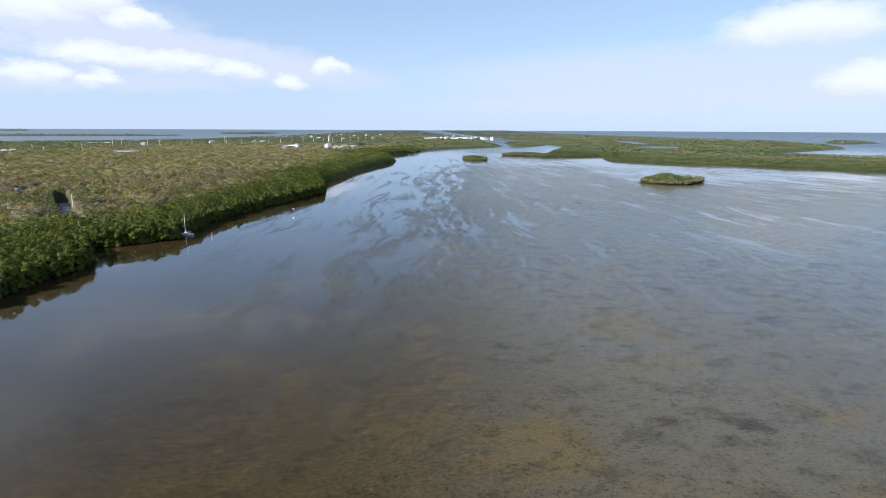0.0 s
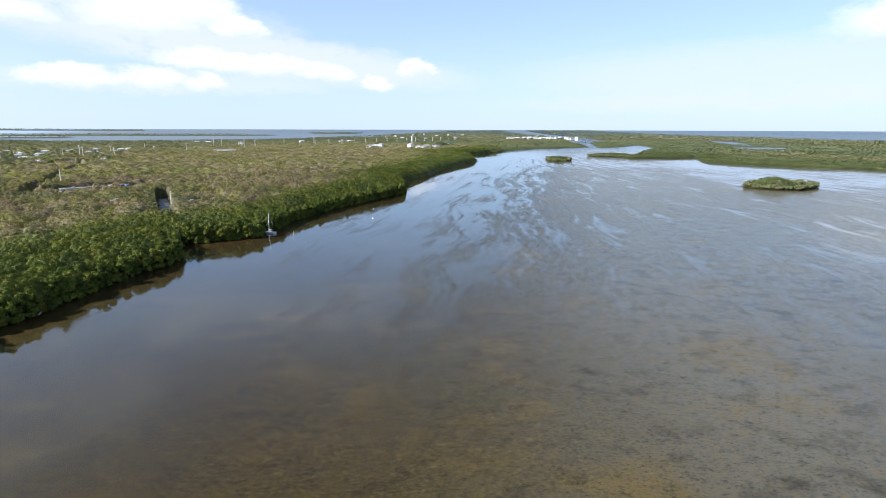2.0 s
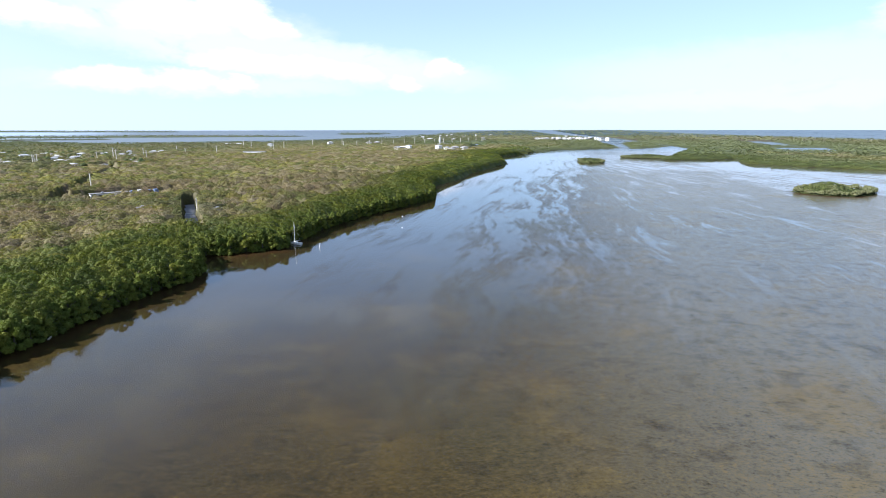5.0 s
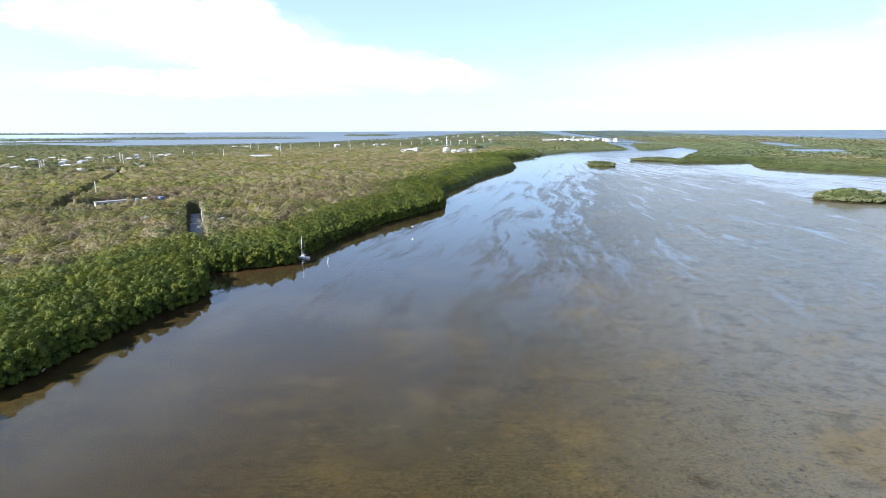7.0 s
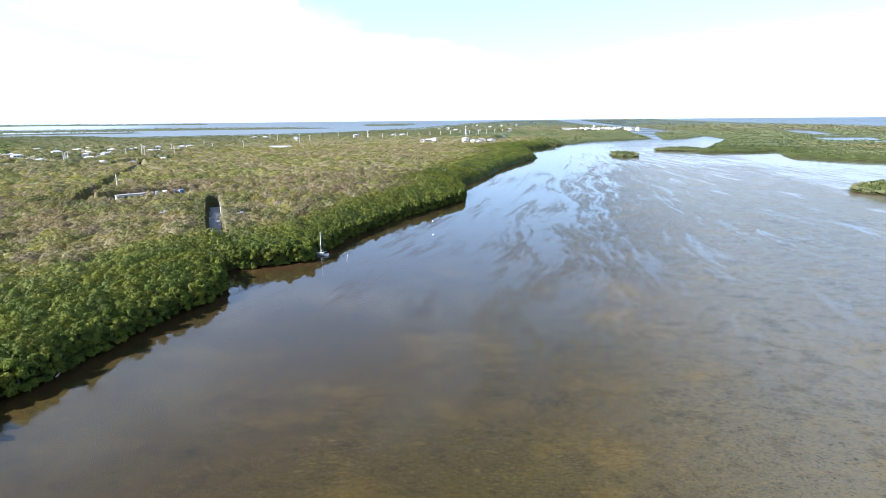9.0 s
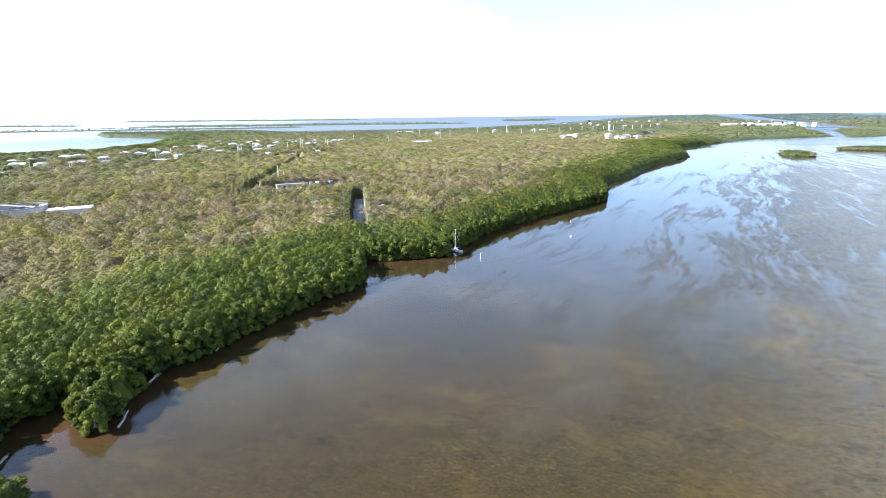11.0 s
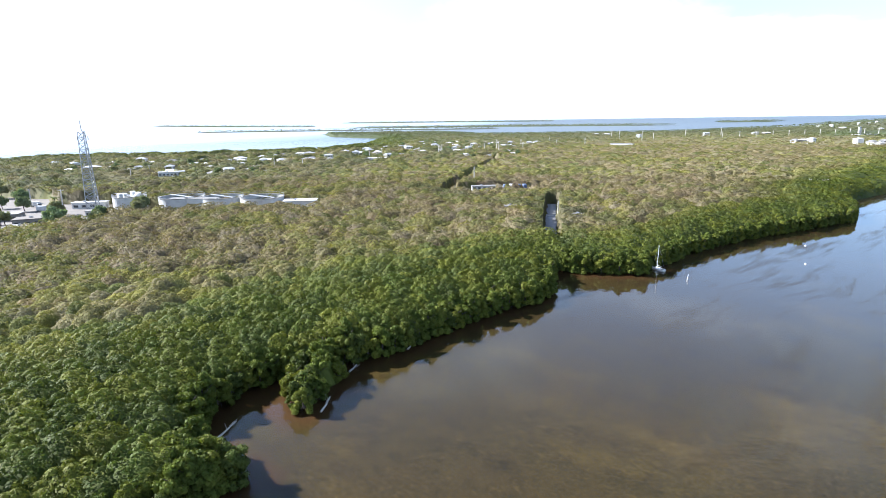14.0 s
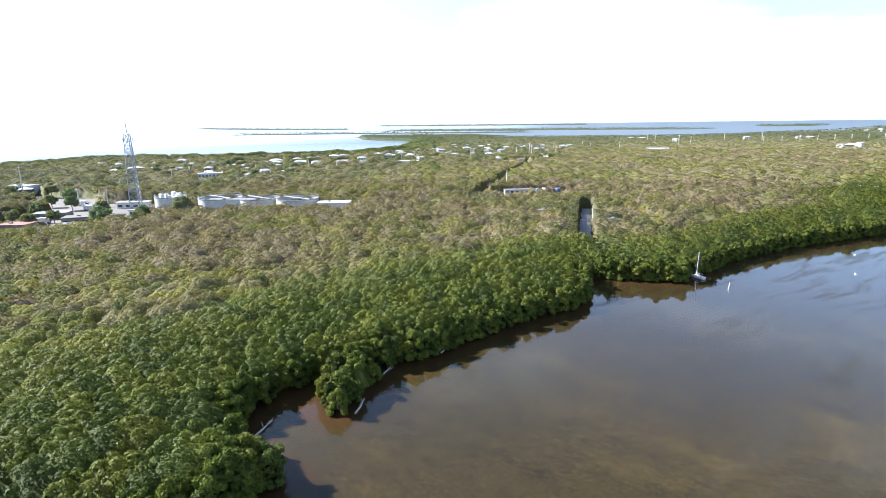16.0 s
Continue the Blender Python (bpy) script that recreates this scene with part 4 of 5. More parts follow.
# ---- trees round the works and the houses ----
def build_yard_trees():
    rng = np.random.default_rng(31)
    kinds = []
    for i in range(4):
        tree = empty("broadleaf_tree", Matrix.Identity(4), "spreading olive-green broadleaf tree beside buildings", "tree", "yard trees")
        bm, top = bmesh.new(), Vector((0.3, 0.2, 4.2))
        rod(bm, (0, 0, -0.3), top, 0.28, 0.16, 7)
        for k in range(6):
            q = 2 * math.pi * k / 6 + rng.uniform(-0.3, 0.3)
            rod(bm, top * 0.8, (math.cos(q) * 3.0, math.sin(q) * 3.0, 6.2), 0.12, 0.04, 5)
        part("trunk", bm, BARK, tree)
        v, f = crown_mesh(rng, 4.8, 8.4, 18, 760, 0.75, 1.2)
        mesh_object("crown", v, f, HAMMOCK_LEAF, tree, np.repeat([(0.190 - 0.014 * i, 0.190, 0.095)], len(v), 0))
        kinds.append(tree)
    spots = YARD_TREES + tuple((x + rng.uniform(-13, 13), y + rng.uniform(-15, 9)) for x, y in HOUSE_SPOTS + HOUSE_SPOTS)
    for n, (px, py) in enumerate(spots):
        k = rng.uniform(0.75, 1.15)
        m = pose(px, py, 0.9, 0, 0, rng.uniform(0, 360)) @ Matrix.Diagonal((k, k, k, 1))
        if n < 4:
            kinds[n].matrix_world = m
        else:
            copy_thing(kinds[n % 4], m).matrix_world = m


def build_palms():
    rng = np.random.default_rng(41)
    palm = empty("palm_tree", Matrix.Identity(4), "tall slender palm with a ragged green head", "tree", "palms by the houses")
    bm, at = bmesh.new(), Vector((0, 0, -0.3))
    for k in range(5):
        nxt = at + Vector((0.12 * k, 0.05, 1.9))
        rod(bm, at, nxt, 0.22 - 0.02 * k, 0.20 - 0.02 * k, 7)
        at = nxt
    part("trunk", bm, BARK, palm)
    for k in range(14):
        q, drop = 2 * math.pi * k / 14 + rng.uniform(-0.2, 0.2), rng.uniform(-0.2, 0.9)
        out = np.array([math.cos(q), math.sin(q), 0.0])
        side = np.array([-math.sin(q), math.cos(q), 0.0])
        verts, faces = [], []
        for j in range(6):
            u = j / 5
            spine = np.array(at) + out * 2.9 * u + np.array([0, 0, 1.1 * u * (1 - drop) - 2.2 * u * u * (0.4 + 0.6 * drop)])
            w = 0.42 * math.sin(math.pi * (0.12 + 0.86 * u))
            verts += [spine - side * w - np.array([0, 0, w * 0.5]), spine, spine + side * w - np.array([0, 0, w * 0.5])]
            if j:
                b0 = 3 * j
                faces += [(b0 - 3, b0 - 2, b0 + 1, b0), (b0 - 2, b0 - 1, b0 + 2, b0 + 1)]
        mesh_object("frond", verts, faces, HAMMOCK_LEAF, palm, np.repeat([(0.135, 0.150, 0.055)], len(verts), 0))
    spots = [(x + rng.uniform(-14, 14), y + rng.uniform(-16, 4)) for x, y in HOUSE_SPOTS[:44]] + [(-345, 118), (-470, 128), (-458, 100)]
    for n, (px, py) in enumerate(spots):
        k = rng.uniform(0.85, 1.25)
        m = pose(px, py, 0.9, 0, 0, rng.uniform(0, 360)) @ Matrix.Diagonal((k, k, k, 1))
        if n == 0:
            palm.matrix_world = m
        else:
            copy_thing(palm, m).matrix_world = m


YARD_TREES = ((-322, 80), (-345, 78), (-360, 92), (-300, 104), (-336, 116), (-330, 92), (-372, 112), (-305, 124), (-300, 142), (-312, 148), (-395, 108), (-410, 122), (-450, 122), (-292, 118))


# ---- sailing boat, markers and driftwood ----
def build_boat():
    """A small derelict sailing boat: hull, deck, cabin, cockpit, mast, boom and stays."""
    boat = empty("sailing_boat", pose(-50.0, 186.2, 0.0, 2, 1, 158) @ Matrix.Diagonal((0.86, 0.86, 0.90, 1)), "small derelict white sailing boat with bare mast, listing by the mangroves", "boat")
    stations = ((-2.6, 0.80, 0.05), (-1.6, 1.02, -0.05), (0.0, 1.10, -0.12), (1.4, 0.80, -0.08), (2.3, 0.38, 0.05), (2.9, 0.03, 0.25))
    bm, rows = bmesh.new(), []
    for x, w, keel in stations:
        sheer = 0.62 + 0.035 * (x + 0.5) ** 2 * 0.6
        rows.append([bm.verts.new((x, s * w * k, z)) for s, k, z in ((-1, 1, sheer), (-1, 0.9, 0.25), (-1, 0.45, keel - 0.15), (0, 0, keel - 0.35), (1, 0.45, keel - 0.15), (1, 0.9, 0.25), (1, 1, sheer))])
    for a, b in zip(rows, rows[1:]):
        for i in range(6):
            bm.faces.new((a[i], a[i + 1], b[i + 1], b[i]))
    bm.faces.new(rows[0])
    part("hull", bm, GELCOAT, boat, "stained white hull", True)
    bm = bmesh.new()
    deck = [[bm.verts.new((x, s * (w - 0.03), 0.60 + 0.035 * (x + 0.5) ** 2 * 0.6)) for s in (-1, 1)] for x, w, keel in stations]
    for a, b in zip(deck, deck[1:]):
        bm.faces.new((a[0], a[1], b[1], b[0]))
    part("deck", bm, GELCOAT, boat, "chalky weathered deck")
    bm = box(bmesh.new(), -0.5, -0.62, 0.6, 1.5, 0.62, 1.02, 0.10)
    part("cabin", bm, GELCOAT, boat)
    for s in (-1, 1):
        part("cabin_window", box(bmesh.new(), 0.0, s * 0.625 - 0.01, 0.74, 1.0, s * 0.625 + 0.01, 0.90), DARK, boat, "dark cabin window")
    # no hollow here: a dark slab on the deck stands in for the well's shade
    part("cockpit", box(bmesh.new(), -2.2, -0.5, 0.635, -0.6, 0.5, 0.66), DARK, boat, "flat dark slab with an open cockpit's shade in its colour")
    part("mast", rod(bmesh.new(), (0.75, 0, 0.9), (0.62, 0, 8.9), 0.09, 0.07, 8), GELCOAT, boat)
    part("boom", rod(bmesh.new(), (0.7, 0, 1.7), (-2.0, 0.25, 1.55), 0.055, 0.05, 6), GELCOAT, boat)
    for end in ((2.85, 0, 0.95), (-2.55, 0, 0.75), (0.6, 1.05, 0.65), (0.6, -1.05, 0.65)):
        part("stay", rod(bmesh.new(), end, (0.63, 0, 8.7), 0.018, 0.018, 4), STEEL, boat, "thin wire stay")
    part("spreader", rod(bmesh.new(), (0.68, -0.6, 5.0), (0.68, 0.6, 5.0), 0.025, 0.025, 5), STEEL, boat)
    part("rudder", box(bmesh.new(), -2.85, -0.03, -0.5, -2.6, 0.03, 0.65, 0.01), GELCOAT, boat)


def build_afloat():
    stake = empty("channel_stake", pose(-40.2, 180.6, 0, 6, 8, 0), "white leaning stake standing in shallow water", "marker")
    part("post", rod(bmesh.new(), (0, 0, -1.0), (0, 0, 1.55), 0.10, 0.08, 8), WHITE, stake)
    part("cap", rod(bmesh.new(), (0, 0, 1.55), (0, 0, 1.68), 0.12, 0.05, 8), WHITE, stake)
    for px, py in ((-12.8, 219.4), (-14.5, 249.0)):
        buoy = empty("mooring_buoy", pose(px, py, 0.08), "small white mooring buoy floating on the bay", "buoy", "mooring buoys")
        bm = bmesh.new()
        bmesh.ops.create_uvsphere(bm, u_segments=12, v_segments=8, radius=0.30)
        part("float", bm, WHITE, buoy, smooth_shade=True)
        part("ring", rod(bmesh.new(), (0, 0, 0.25), (0, 0, 0.45), 0.05, 0.05, 6), STEEL, buoy)
    rng = random.Random(5)
    for px, py, turn, length in ((-77.4, 96.8, 100, 4.2), (-80.9, 54.4, 111, 4.8), (-73.9, 68.9, 120, 4.4), (-79.6, 81.4, 92, 2.6)):
        log = empty("driftwood_log", pose(px, py, 0.12, 0, -6, turn), "bleached fallen trunk lying in the shallows", "driftwood", "driftwood")
        bm, at = bmesh.new(), Vector((-length / 2, 0, 0))
        for i in range(4):
            nxt = at + Vector((length / 4, rng.uniform(-0.18, 0.18), rng.uniform(-0.06, 0.08)))
            rod(bm, at, nxt, 0.20 - 0.03 * i, 0.17 - 0.03 * i, 7)
            at = nxt
        part("stem", bm, DRIFT, log)
        for i in range(3):
            s = Vector((length * (0.05 + 0.15 * i), 0, 0.05))
            part("branch", rod(bmesh.new(), s, s + Vector((0.6, rng.choice((-0.7, 0.7)), 0.5)), 0.05, 0.02, 5), DRIFT, log)


# ---- lattice tower ----
def build_tower():
    tower = empty("lattice_tower", pose(-328, 131, 0.8, 0, 0, 25), "tall galvanised lattice radio tower beside the treatment plant", "tower")
    top, levels = 43.5, 14
    foot = [Vector((3.9 * math.cos(radians(a)), 3.9 * math.sin(radians(a)), 0)) for a in (90, 210, 330)]
    head = [Vector((1.9 * math.cos(radians(a)), 1.9 * math.sin(radians(a)), top)) for a in (90, 210, 330)]
    at = lambda i, k: foot[i].lerp(head[i], k)
    for i in range(3):
        part("leg", rod(bmesh.new(), foot[i], head[i], 0.25, 0.20, 6), STEEL, tower)
    for k in range(1, levels + 1):
        for i in range(3):
            part("girt", rod(bmesh.new(), at(i, k / levels), at((i + 1) % 3, k / levels), 0.11, 0.11, 4), STEEL, tower)
    for k in range(levels):
        for i in range(3):
            for a, c in ((i, (i + 1) % 3), ((i + 1) % 3, i)):
                part("brace", rod(bmesh.new(), at(a, k / levels), at(c, (k + 1) / levels), 0.12, 0.12, 4), STEEL, tower)
    part("whip", rod(bmesh.new(), (0, 0, top), (-0.3, 0, top + 6.5), 0.26, 0.12, 6), STEEL, tower)
    for a in (20, 140, 200, 260):
        q = radians(a)
        c = Vector((2.6 * math.cos(q), 2.6 * math.sin(q), top - 3.5))
        panel = part("antenna_panel", box(bmesh.new(), c.x - 0.18, c.y - 0.18, c.z - 1.1, c.x + 0.18, c.y + 0.18, c.z + 1.1, 0.05), GREY_ROOF, tower)
        part("bracket", rod(bmesh.new(), c, (0.8 * math.cos(q), 0.8 * math.sin(q), c.z), 0.06, 0.06, 4), STEEL, panel)
    part("footing", rod(bmesh.new(), (0, 0, -0.3), (0, 0, 0.15), 6.4, 6.4, 12), CONCRETE, tower)


# ---- treatment plant ----
def ring_wall(bm, radius, z0, z1, thick, sides=40):
    rings = []
    for r, z in ((radius, z0), (radius, z1), (radius - thick, z1), (radius - thick, z0)):
        rings.append([bm.verts.new((r * math.cos(2 * math.pi * i / sides), r * math.sin(2 * math.pi * i / sides), z)) for i in range(sides)])
    for a, b in zip(rings, rings[1:] + rings[:1]):
        for i in range(sides):
            bm.faces.new((a[i], a[(i + 1) % sides], b[(i + 1) % sides], b[i]))
    return bm


def build_tank(px, py, radius, height, gear):
    tank = empty("treatment_tank", pose(px, py, 0.9), "large white open-topped round treatment tank with a walkway rail", "tank", "treatment tanks")
    part("wall", ring_wall(bmesh.new(), radius, -0.5, height, 0.35), TANK_PAINT, tank)
    part("coping", ring_wall(bmesh.new(), radius + 0.25, height, height + 0.3, 0.9), CONCRETE, tank, "pale concrete coping")
    bm = bmesh.new()
    bmesh.ops.create_circle(bm, cap_ends=True, segments=40, radius=radius - 0.4, matrix=Matrix.Translation((0, 0, height - 2.6)))
    part("liquid", bm, DARK, tank, "dark still liquid")
    for i in range(16):
        q = 2 * math.pi * i / 16
        part("rail_post", rod(bmesh.new(), (radius * math.cos(q), radius * math.sin(q), height + 0.3), (radius * math.cos(q), radius * math.sin(q), height + 1.4), 0.07, 0.07, 4), STEEL, tank)
    part("rail", ring_wall(bmesh.new(), radius + 0.05, height + 1.34, height + 1.44, 0.1, 32), STEEL, tank)
    part("bridge", box(bmesh.new(), -radius, -0.7, height + 0.32, radius, 0.7, height + 0.6, 0.03), STEEL, tank, "steel bridge across the tank")
    if gear:
        for i in range(5):
            q = 0.5 + i * 0.9
            c = (math.cos(q) * radius * 0.55, math.sin(q) * radius * 0.55)
            part("plant_unit", box(bmesh.new(), c[0] - 1.4, c[1] - 1.0, height + 0.3 - 2.9, c[0] + 1.4, c[1] + 1.0, height + 1.2 + 0.5 * (i % 3), 0.08), WHITE, tank)


def flat_building(px, py, turn, w, d, h, label, wall, roof, bays=4, storeys=1, group=""):
    """A low flat-roofed block with parapet, windows and a door."""
    b = empty("flat_roofed_building", pose(px, py, 0.75, 0, 0, turn), label, "building", group)
    part("wall", box(bmesh.new(), -w / 2, -d / 2, -0.4, w / 2, d / 2, h, 0.04), wall, b)
    part("roof", box(bmesh.new(), -w / 2 - 0.35, -d / 2 - 0.35, h, w / 2 + 0.35, d / 2 + 0.35, h + 0.35, 0.05), roof, b)
    for s in range(storeys):
        z0 = h / storeys * s
        for i in range(bays):
            x0 = -w / 2 + w * (i + 0.22) / bays
            for side in (-1, 1):
                win = part("window", box(bmesh.new(), x0, side * d / 2 - 0.06, z0 + 1.0, x0 + w / bays * 0.55, side * d / 2 + 0.06, z0 + min(2.3, h / storeys - 0.4)), DARK, b)
                part("sill", box(bmesh.new(), x0 - 0.1, side * d / 2 - 0.12, z0 + 0.88, x0 + w / bays * 0.55 + 0.1, side * d / 2 + 0.12, z0 + 1.0), wall, win)
    part("door", box(bmesh.new(), w / 2 - 0.05, -0.6, 0.0, w / 2 + 0.06, 0.6, 2.1), GREY_ROOF, b)
    part("roof_vent", box(bmesh.new(), -w * 0.2, -0.6, h + 0.35, -w * 0.2 + 1.3, 0.6, h + 1.0, 0.05), STEEL, b)
    return b


def house_kind(w, d, h, rise, wall, roof, label):
    """A keys house: walls, overhanging hip roof, windows, door and porch."""
    b = empty("house", Matrix.Identity(4), label, "house", "houses among the trees")
    part("wall", box(bmesh.new(), -w / 2, -d / 2, -4.2, w / 2, d / 2, h, 0.03), wall, b)
    bm = bmesh.new()
    o = 0.6
    low = [bm.verts.new(p) for p in ((-w / 2 - o, -d / 2 - o, h - 0.1), (w / 2 + o, -d / 2 - o, h - 0.1), (w / 2 + o, d / 2 + o, h - 0.1), (-w / 2 - o, d / 2 + o, h - 0.1))]
    eave = [bm.verts.new(v.co + Vector((0, 0, 0.2))) for v in low]
    r0, r1 = bm.verts.new((-w * 0.22, 0, h + rise)), bm.verts.new((w * 0.22, 0, h + rise))
    for i in range(4):
        bm.faces.new((low[i], low[(i + 1) % 4], eave[(i + 1) % 4], eave[i]))
    bm.faces.new(low[::-1])
    for f in ((eave[0], eave[1], r1, r0), (eave[2], eave[3], r0, r1), (eave[1], eave[2], r1), (eave[3], eave[0], r0)):
        bm.faces.new(f)
    part("roof", bm, roof, b)
    for side in (-1, 1):
        for i in range(3):
            x0 = -w / 2 + w * (0.12 + 0.3 * i)
            win = part("window", box(bmesh.new(), x0, side * d / 2 - 0.05, h - 2.0, x0 + w * 0.16, side * d / 2 + 0.05, h - 0.7), DARK, b)
            part("sill", box(bmesh.new(), x0 - 0.1, side * d / 2 - 0.1, h - 2.1, x0 + w * 0.16 + 0.1, side * d / 2 + 0.1, h - 2.0), WHITE, win)
    part("door", box(bmesh.new(), w / 2 - 0.04, -0.5, h - 2.9, w / 2 + 0.05, 0.5, h - 0.8), GREY_ROOF, b)
    part("porch", box(bmesh.new(), w / 2, -d * 0.35, h - 3.1, w / 2 + 2.0, d * 0.35, h - 2.92, 0.02), CONCRETE, b)
    return b


def build_houses():
    rng = random.Random(11)
    kinds = [house_kind(13, 9, 3.6, 2.0, WHITE, CONCRETE, "white house with a pale hip roof among trees"),
             house_kind(11, 8, 6.2, 1.8, WHITE, GREY_ROOF, "two-storey white house with a grey hip roof"),
             house_kind(15, 9, 3.8, 1.6, SAND, WHITE, "long low tan house with a white metal roof")]
    spots = [(x, y, rng.uniform(0.66, 0.95)) for x, y in HOUSE_SPOTS] + [(x, y, rng.uniform(0.8, 1.0)) for x, y in TOWN_SPOTS] + [(x, y, 1.02) for x, y in FAR_SPOTS]
    for i in range(34):
        k = i / 33
        spots.append((378 + 215 * k + rng.uniform(-12, 12), 1985 - 70 * k + rng.uniform(-80, 40), 1.05))
    for n, (px, py, size) in enumerate(spots):
        m = pose(px, py, 2.6 + (1.6 if size > 1 else 0), 0, 0, rng.uniform(-40, 140)) @ Matrix.Diagonal((size, size, size, 1))
        if n < 3:
            kinds[n].matrix_world = m
        else:
            copy_thing(kinds[rng.randrange(3)], m).matrix_world = m


POLE_SPOTS = ((-470, 111, 22), (-387, 120, 11), (-367, 129, 11), (-471, 213, 12), (-492, 238, 12), (-490, 303, 9), (-433, 324, 14), (-434, 358, 12), (-456, 474, 14), (-476, 517, 13),
              (-413, 552, 16), (-428, 579, 15), (-391, 624, 15), (-389, 652, 19), (-412, 763, 15), (-421, 566, 14), (-221, 340, 13), (-372, 629, 18), (-362, 676, 15),
              (-406, 849, 15), (-370, 800, 13), (-322, 797, 17), (-382, 1080, 19), (-355, 1046, 21), (-311, 1042, 20), (-285, 1020, 18), (-213, 1237, 22), (-281, 1240, 18),
              (-112, 246, 9))
POLE_ROW = ((-200, 1180), (120, 1600))


def build_poles():
    kind = empty("utility_pole", Matrix.Identity(4), "weathered pale utility pole with a crossarm above the trees", "utility pole", "utility poles")
    part("post", rod(bmesh.new(), (0, 0, -0.5), (0, 0, 12), 0.27, 0.19, 8), POLE_WOOD, kind)
    part("crossarm", box(bmesh.new(), -1.2, -0.07, 11.2, 1.2, 0.07, 11.36), POLE_WOOD, kind)
    for x in (-1.05, -0.5, 0.5, 1.05):
        part("insulator", rod(bmesh.new(), (x, 0, 11.36), (x, 0, 11.56), 0.06, 0.04, 6), GREY_ROOF, kind)
    spots = list(POLE_SPOTS)
    for i in range(14):
        k = i / 13
        spots.append((POLE_ROW[0][0] + (POLE_ROW[1][0] - POLE_ROW[0][0]) * k, POLE_ROW[0][1] + (POLE_ROW[1][1] - POLE_ROW[0][1]) * k, 15))
    rng = random.Random(3)
    for n, (px, py, tall) in enumerate(spots):
        wide = 1.0 + math.hypot(px, py) / 900
        m = pose(px, py, 0.8, rng.uniform(-1.5, 1.5), rng.uniform(-1.5, 1.5), rng.uniform(0, 180)) @ Matrix.Diagonal((wide, wide, tall / 12, 1))
        if n == 0:
            kind.matrix_world = m
        else:
            copy_thing(kind, m).matrix_world = m


def strip(name, pts, width, z, mat, label, category):
    verts, faces = [], []
    for i, (x, y) in enumerate(pts):
        a, b = Vector(pts[max(0, i - 1)]), Vector(pts[min(len(pts) - 1, i + 1)])
        n = Vector((-(b - a).y, (b - a).x)).normalized() * width / 2
        verts += [(x + n.x, y + n.y, z), (x - n.x, y - n.y, z), (x + n.x * 1.1, y + n.y * 1.1, z - 0.3), (x - n.x * 1.1, y - n.y * 1.1, z - 0.3)]
        if i:
            k = 4 * i
            faces += [(k - 4, k - 3, k + 1, k), (k - 4, k, k + 2, k - 2), (k - 3, k - 1, k + 3, k + 1)]
    ob = mesh_object(name, verts, faces, mat)
    return tagged(ob, label, category, kind="structure")


def build_vehicle_kind(paint):
    car = empty("parked_truck", Matrix.Identity(4), "parked box truck with a pale body in the yard", "truck", "parked trucks")
    part("body", box(bmesh.new(), -3.2, -1.15, 0.6, 1.2, 1.15, 3.1, 0.08), paint, car)
    part("cab", box(bmesh.new(), 1.25, -1.05, 0.5, 3.0, 1.05, 2.3, 0.15), WHITE, car)
    part("windscreen", box(bmesh.new(), 2.95, -0.9, 1.4, 3.04, 0.9, 2.1), DARK, car)
    for x in (-2.3, 2.2):
        for s in (-1, 1):
            part("wheel", rod(bmesh.new(), (x, s * 0.85, 0.45), (x, s * 1.15, 0.45), 0.45, 0.45, 12), DARK, car)
    return car


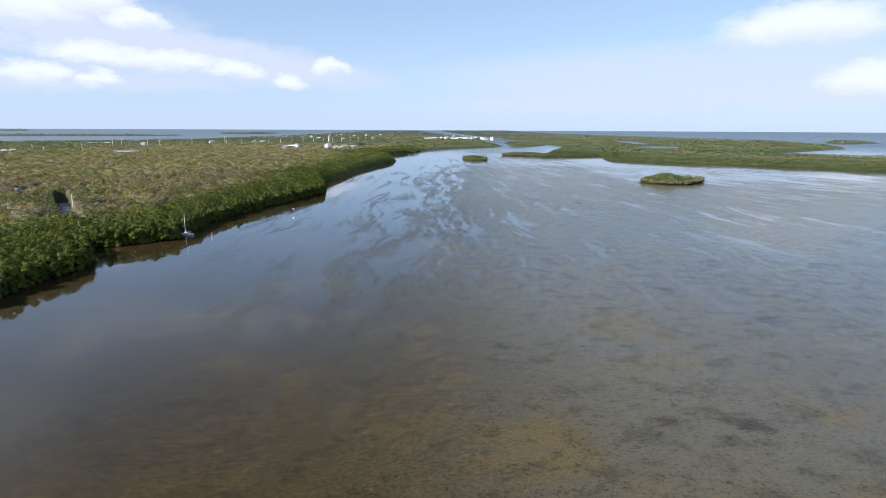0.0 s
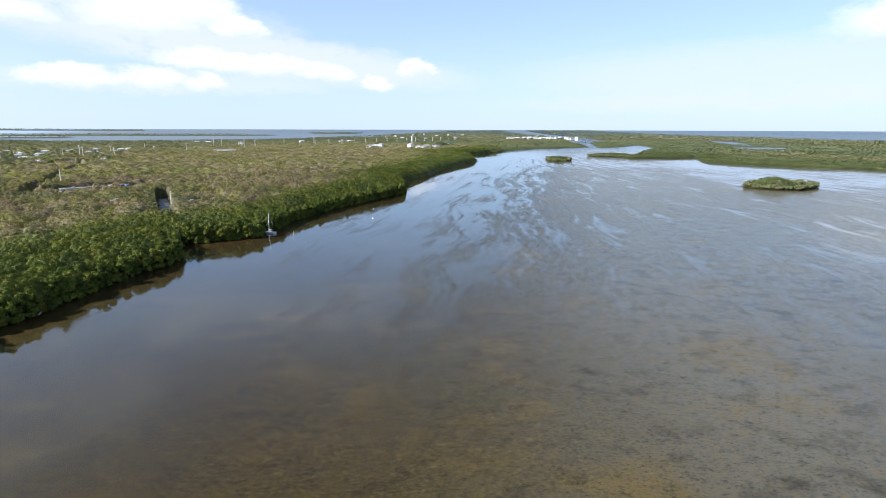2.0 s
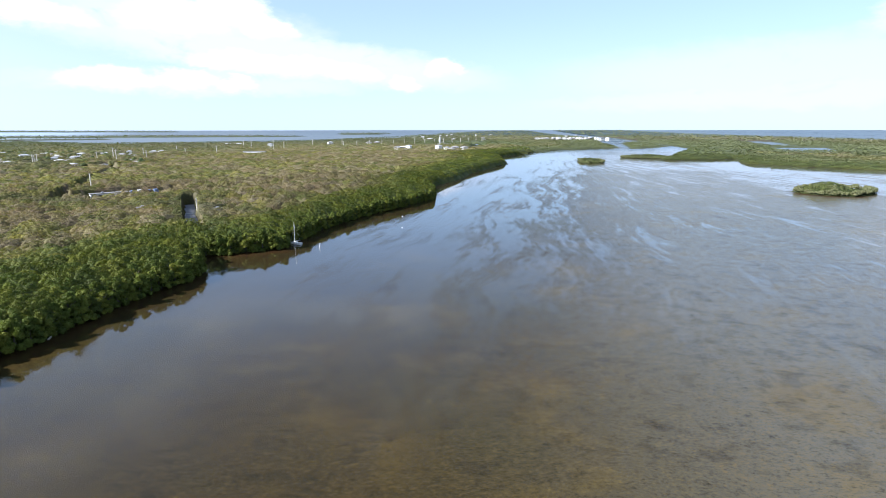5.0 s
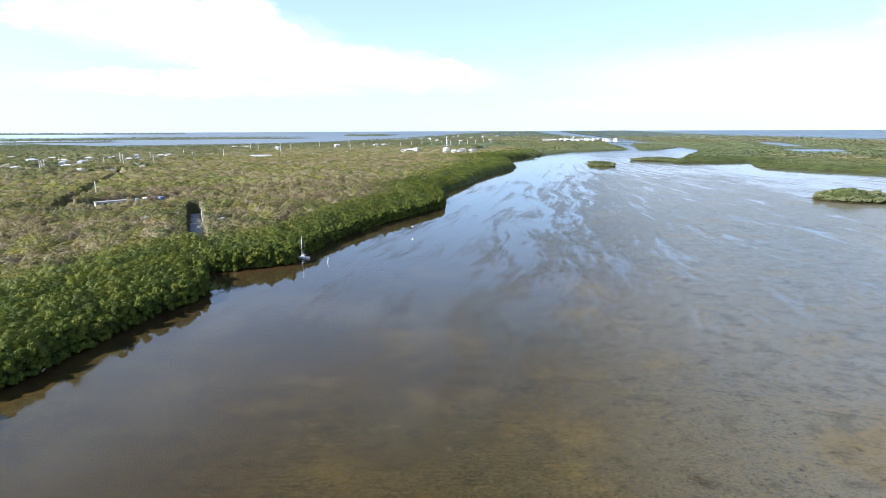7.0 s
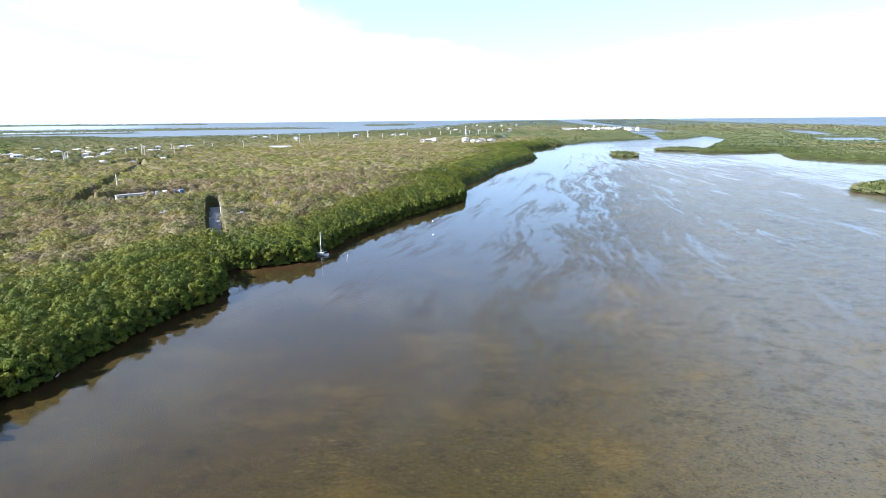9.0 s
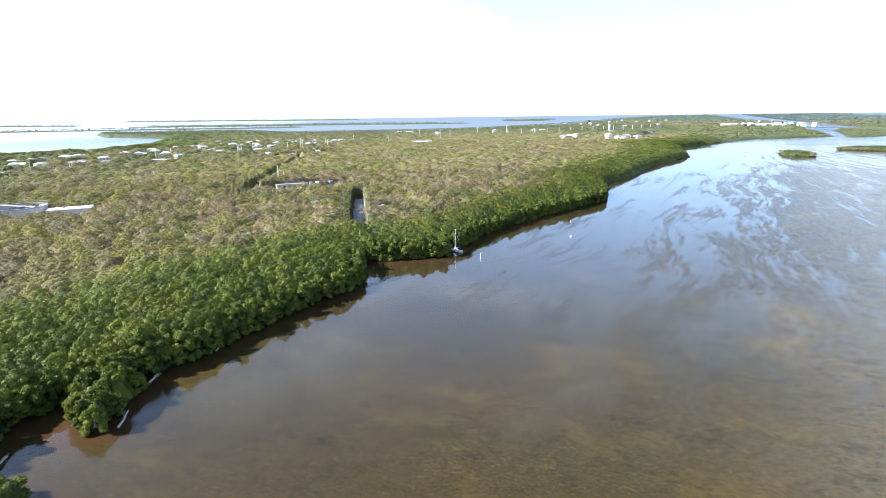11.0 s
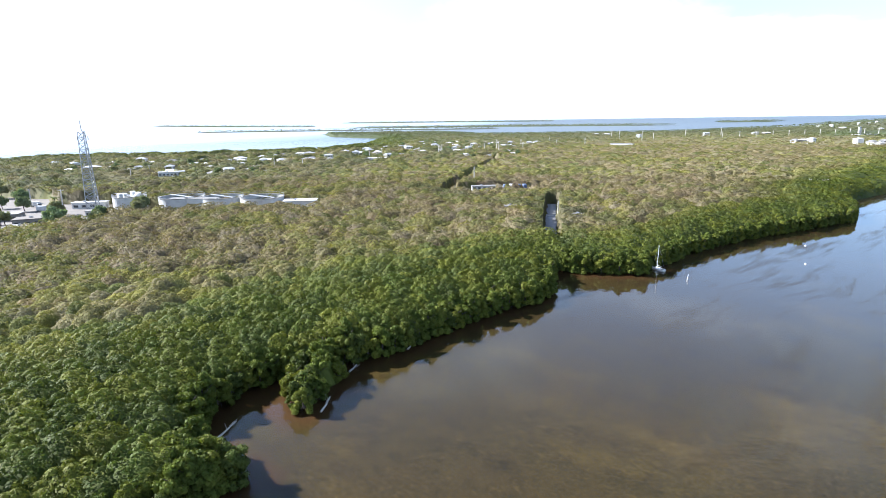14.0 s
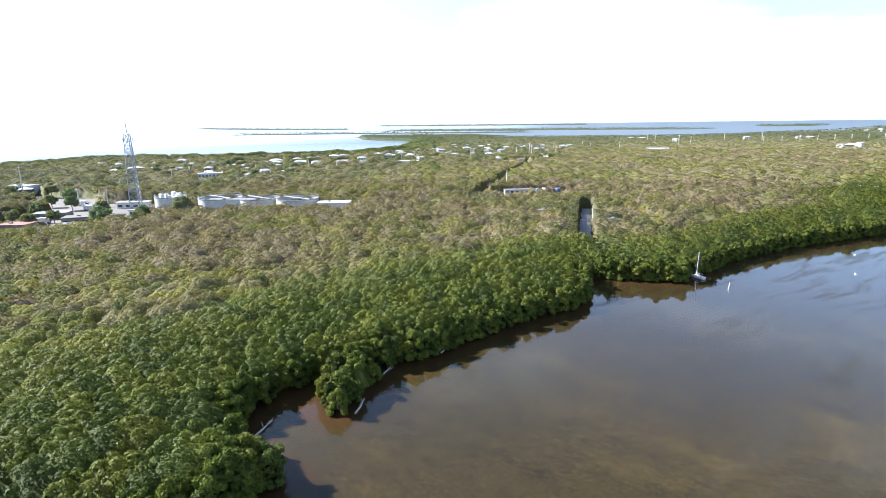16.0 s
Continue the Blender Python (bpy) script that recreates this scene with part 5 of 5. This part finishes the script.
def build_works():
    for px, py, r, h, gear in ((-327, 149, 8.5, 7.4, True), (-304, 167, 12.0, 6.6, False), (-283, 179, 11.0, 6.6, False), (-262, 190, 11.5, 6.7, False)):
        build_tank(px, py, r, h, gear)
    flat_building(-291, 167, 33, 26, 4, 6.6, "low white pump house between round tanks", WHITE, CONCRETE, 6)
    flat_building(-241, 199, 42, 17, 8, 5.4, "white flat-roofed block beside treatment tanks", WHITE, WHITE, 4)
    flat_building(-464, 243, 62, 20, 10, 7.0, "long white two-storey block with dark windows", WHITE, GREY_ROOF, 7, 2)
    flat_building(-318, 103, 60, 20, 9, 3.4, "pale concrete works building in a sandy yard", CONCRETE, SAND, 5)
    flat_building(-347, 96, 55, 16, 9, 3.4, "pale concrete works building in a sandy yard", CONCRETE, CONCRETE, 4)
    flat_building(-300, 92, 50, 14, 7, 3.0, "tan flat-roofed workshop in the yard", SAND, CONCRETE, 3)
    flat_building(-318, 74, 40, 14, 8, 3.8, "rust-red roofed shed at the yard's edge", CONCRETE, RUST, 3)
    flat_building(-352, 138, 40, 18, 5, 3.6, "long white shed beside the lattice tower", WHITE, WHITE, 4)
    flat_building(-316, 131, 40, 18, 3.5, 3.0, "white open shed row beside the lattice tower", WHITE, CONCRETE, 6)
    flat_building(-492, 117, 20, 20, 10, 6.8, "large white two-storey house behind the yard", WHITE, GREY_ROOF, 5, 2)
    flat_building(-430, 456, 30, 26, 11, 5.6, "wide white block among trees", WHITE, WHITE, 7)
    flat_building(-282, 846, 0, 34, 12, 6.5, "long pale-roofed shed in the forest", WHITE, CONCRETE, 7)
    flat_building(-198, 320, 42, 20, 4, 2.9, "long low pale roof beside a forest road", WHITE, CONCRETE, 6)
    flat_building(-18, 437, 12, 13, 6, 5.0, "weathered white concrete block above the mangroves", CONCRETE, WHITE, 3)
    flat_building(-135, 242, 30, 6, 4, 5.2, "small white-roofed shed sunk in the trees", WHITE, CONCRETE, 2)
    flat_building(-99, 238, 10, 4, 3, 5.0, "small pale-roofed hut sunk in the trees", CONCRETE, CONCRETE, 1)
    flat_building(20, 1350, 60, 60, 16, 6, "long white waterside building by a basin", WHITE, WHITE, 9)
    flat_building(12, 1396, 20, 4.5, 4.5, 19, "tall narrow white block above the distant trees", WHITE, WHITE, 2, 7)
    strip("road", ROAD_LINE, 5.0, 1.02, ASPHALT, "narrow grey asphalt road through the forest", "road")
    strip("forest_track", CUT_LINE, 4.0, 1.0, ASPHALT, "straight narrow track cut through the forest", "track")
    strip("yard", ((-290, 66), (-318, 100), (-345, 118), (-400, 125), (-450, 112)), 44, 0.98, SAND, "pale sandy works yard", "yard")
    gate = empty("road_gate", pose(-116.5, 249, 1.0, 0, 0, 25), "white bar gate across the forest road", "gate")
    part("bar", box(bmesh.new(), -2.6, -0.06, 0.85, 2.6, 0.06, 1.05), WHITE, gate)
    for x in (-2.6, 2.6):
        part("post", rod(bmesh.new(), (x, 0, -0.2), (x, 0, 1.3), 0.12, 0.12, 8), WHITE, gate)
    trucks = [build_vehicle_kind(WHITE), build_vehicle_kind(BLUE)]
    spots = ((-190, 331, 130, 1), (-187, 334, 130, 0), (-183, 336.5, 130, 1), (-179.5, 339, 130, 1), (-302, 78, 20, 0), (-297, 80, 25, 0), (-332, 88, 60, 0), (-362, 118, 40, 0), (-385, 122, 10, 0))
    placed = set()
    for px, py, turn, k in spots:
        m = pose(px, py, 1.0, 0, 0, turn)
        if k in placed:
            copy_thing(trucks[k], m)
        else:
            trucks[k].matrix_world = m
            placed.add(k)


build_shore_trees()
build_yard_trees()
build_palms()
build_boat()
build_afloat()
build_tower()
build_works()
build_houses()
build_poles()
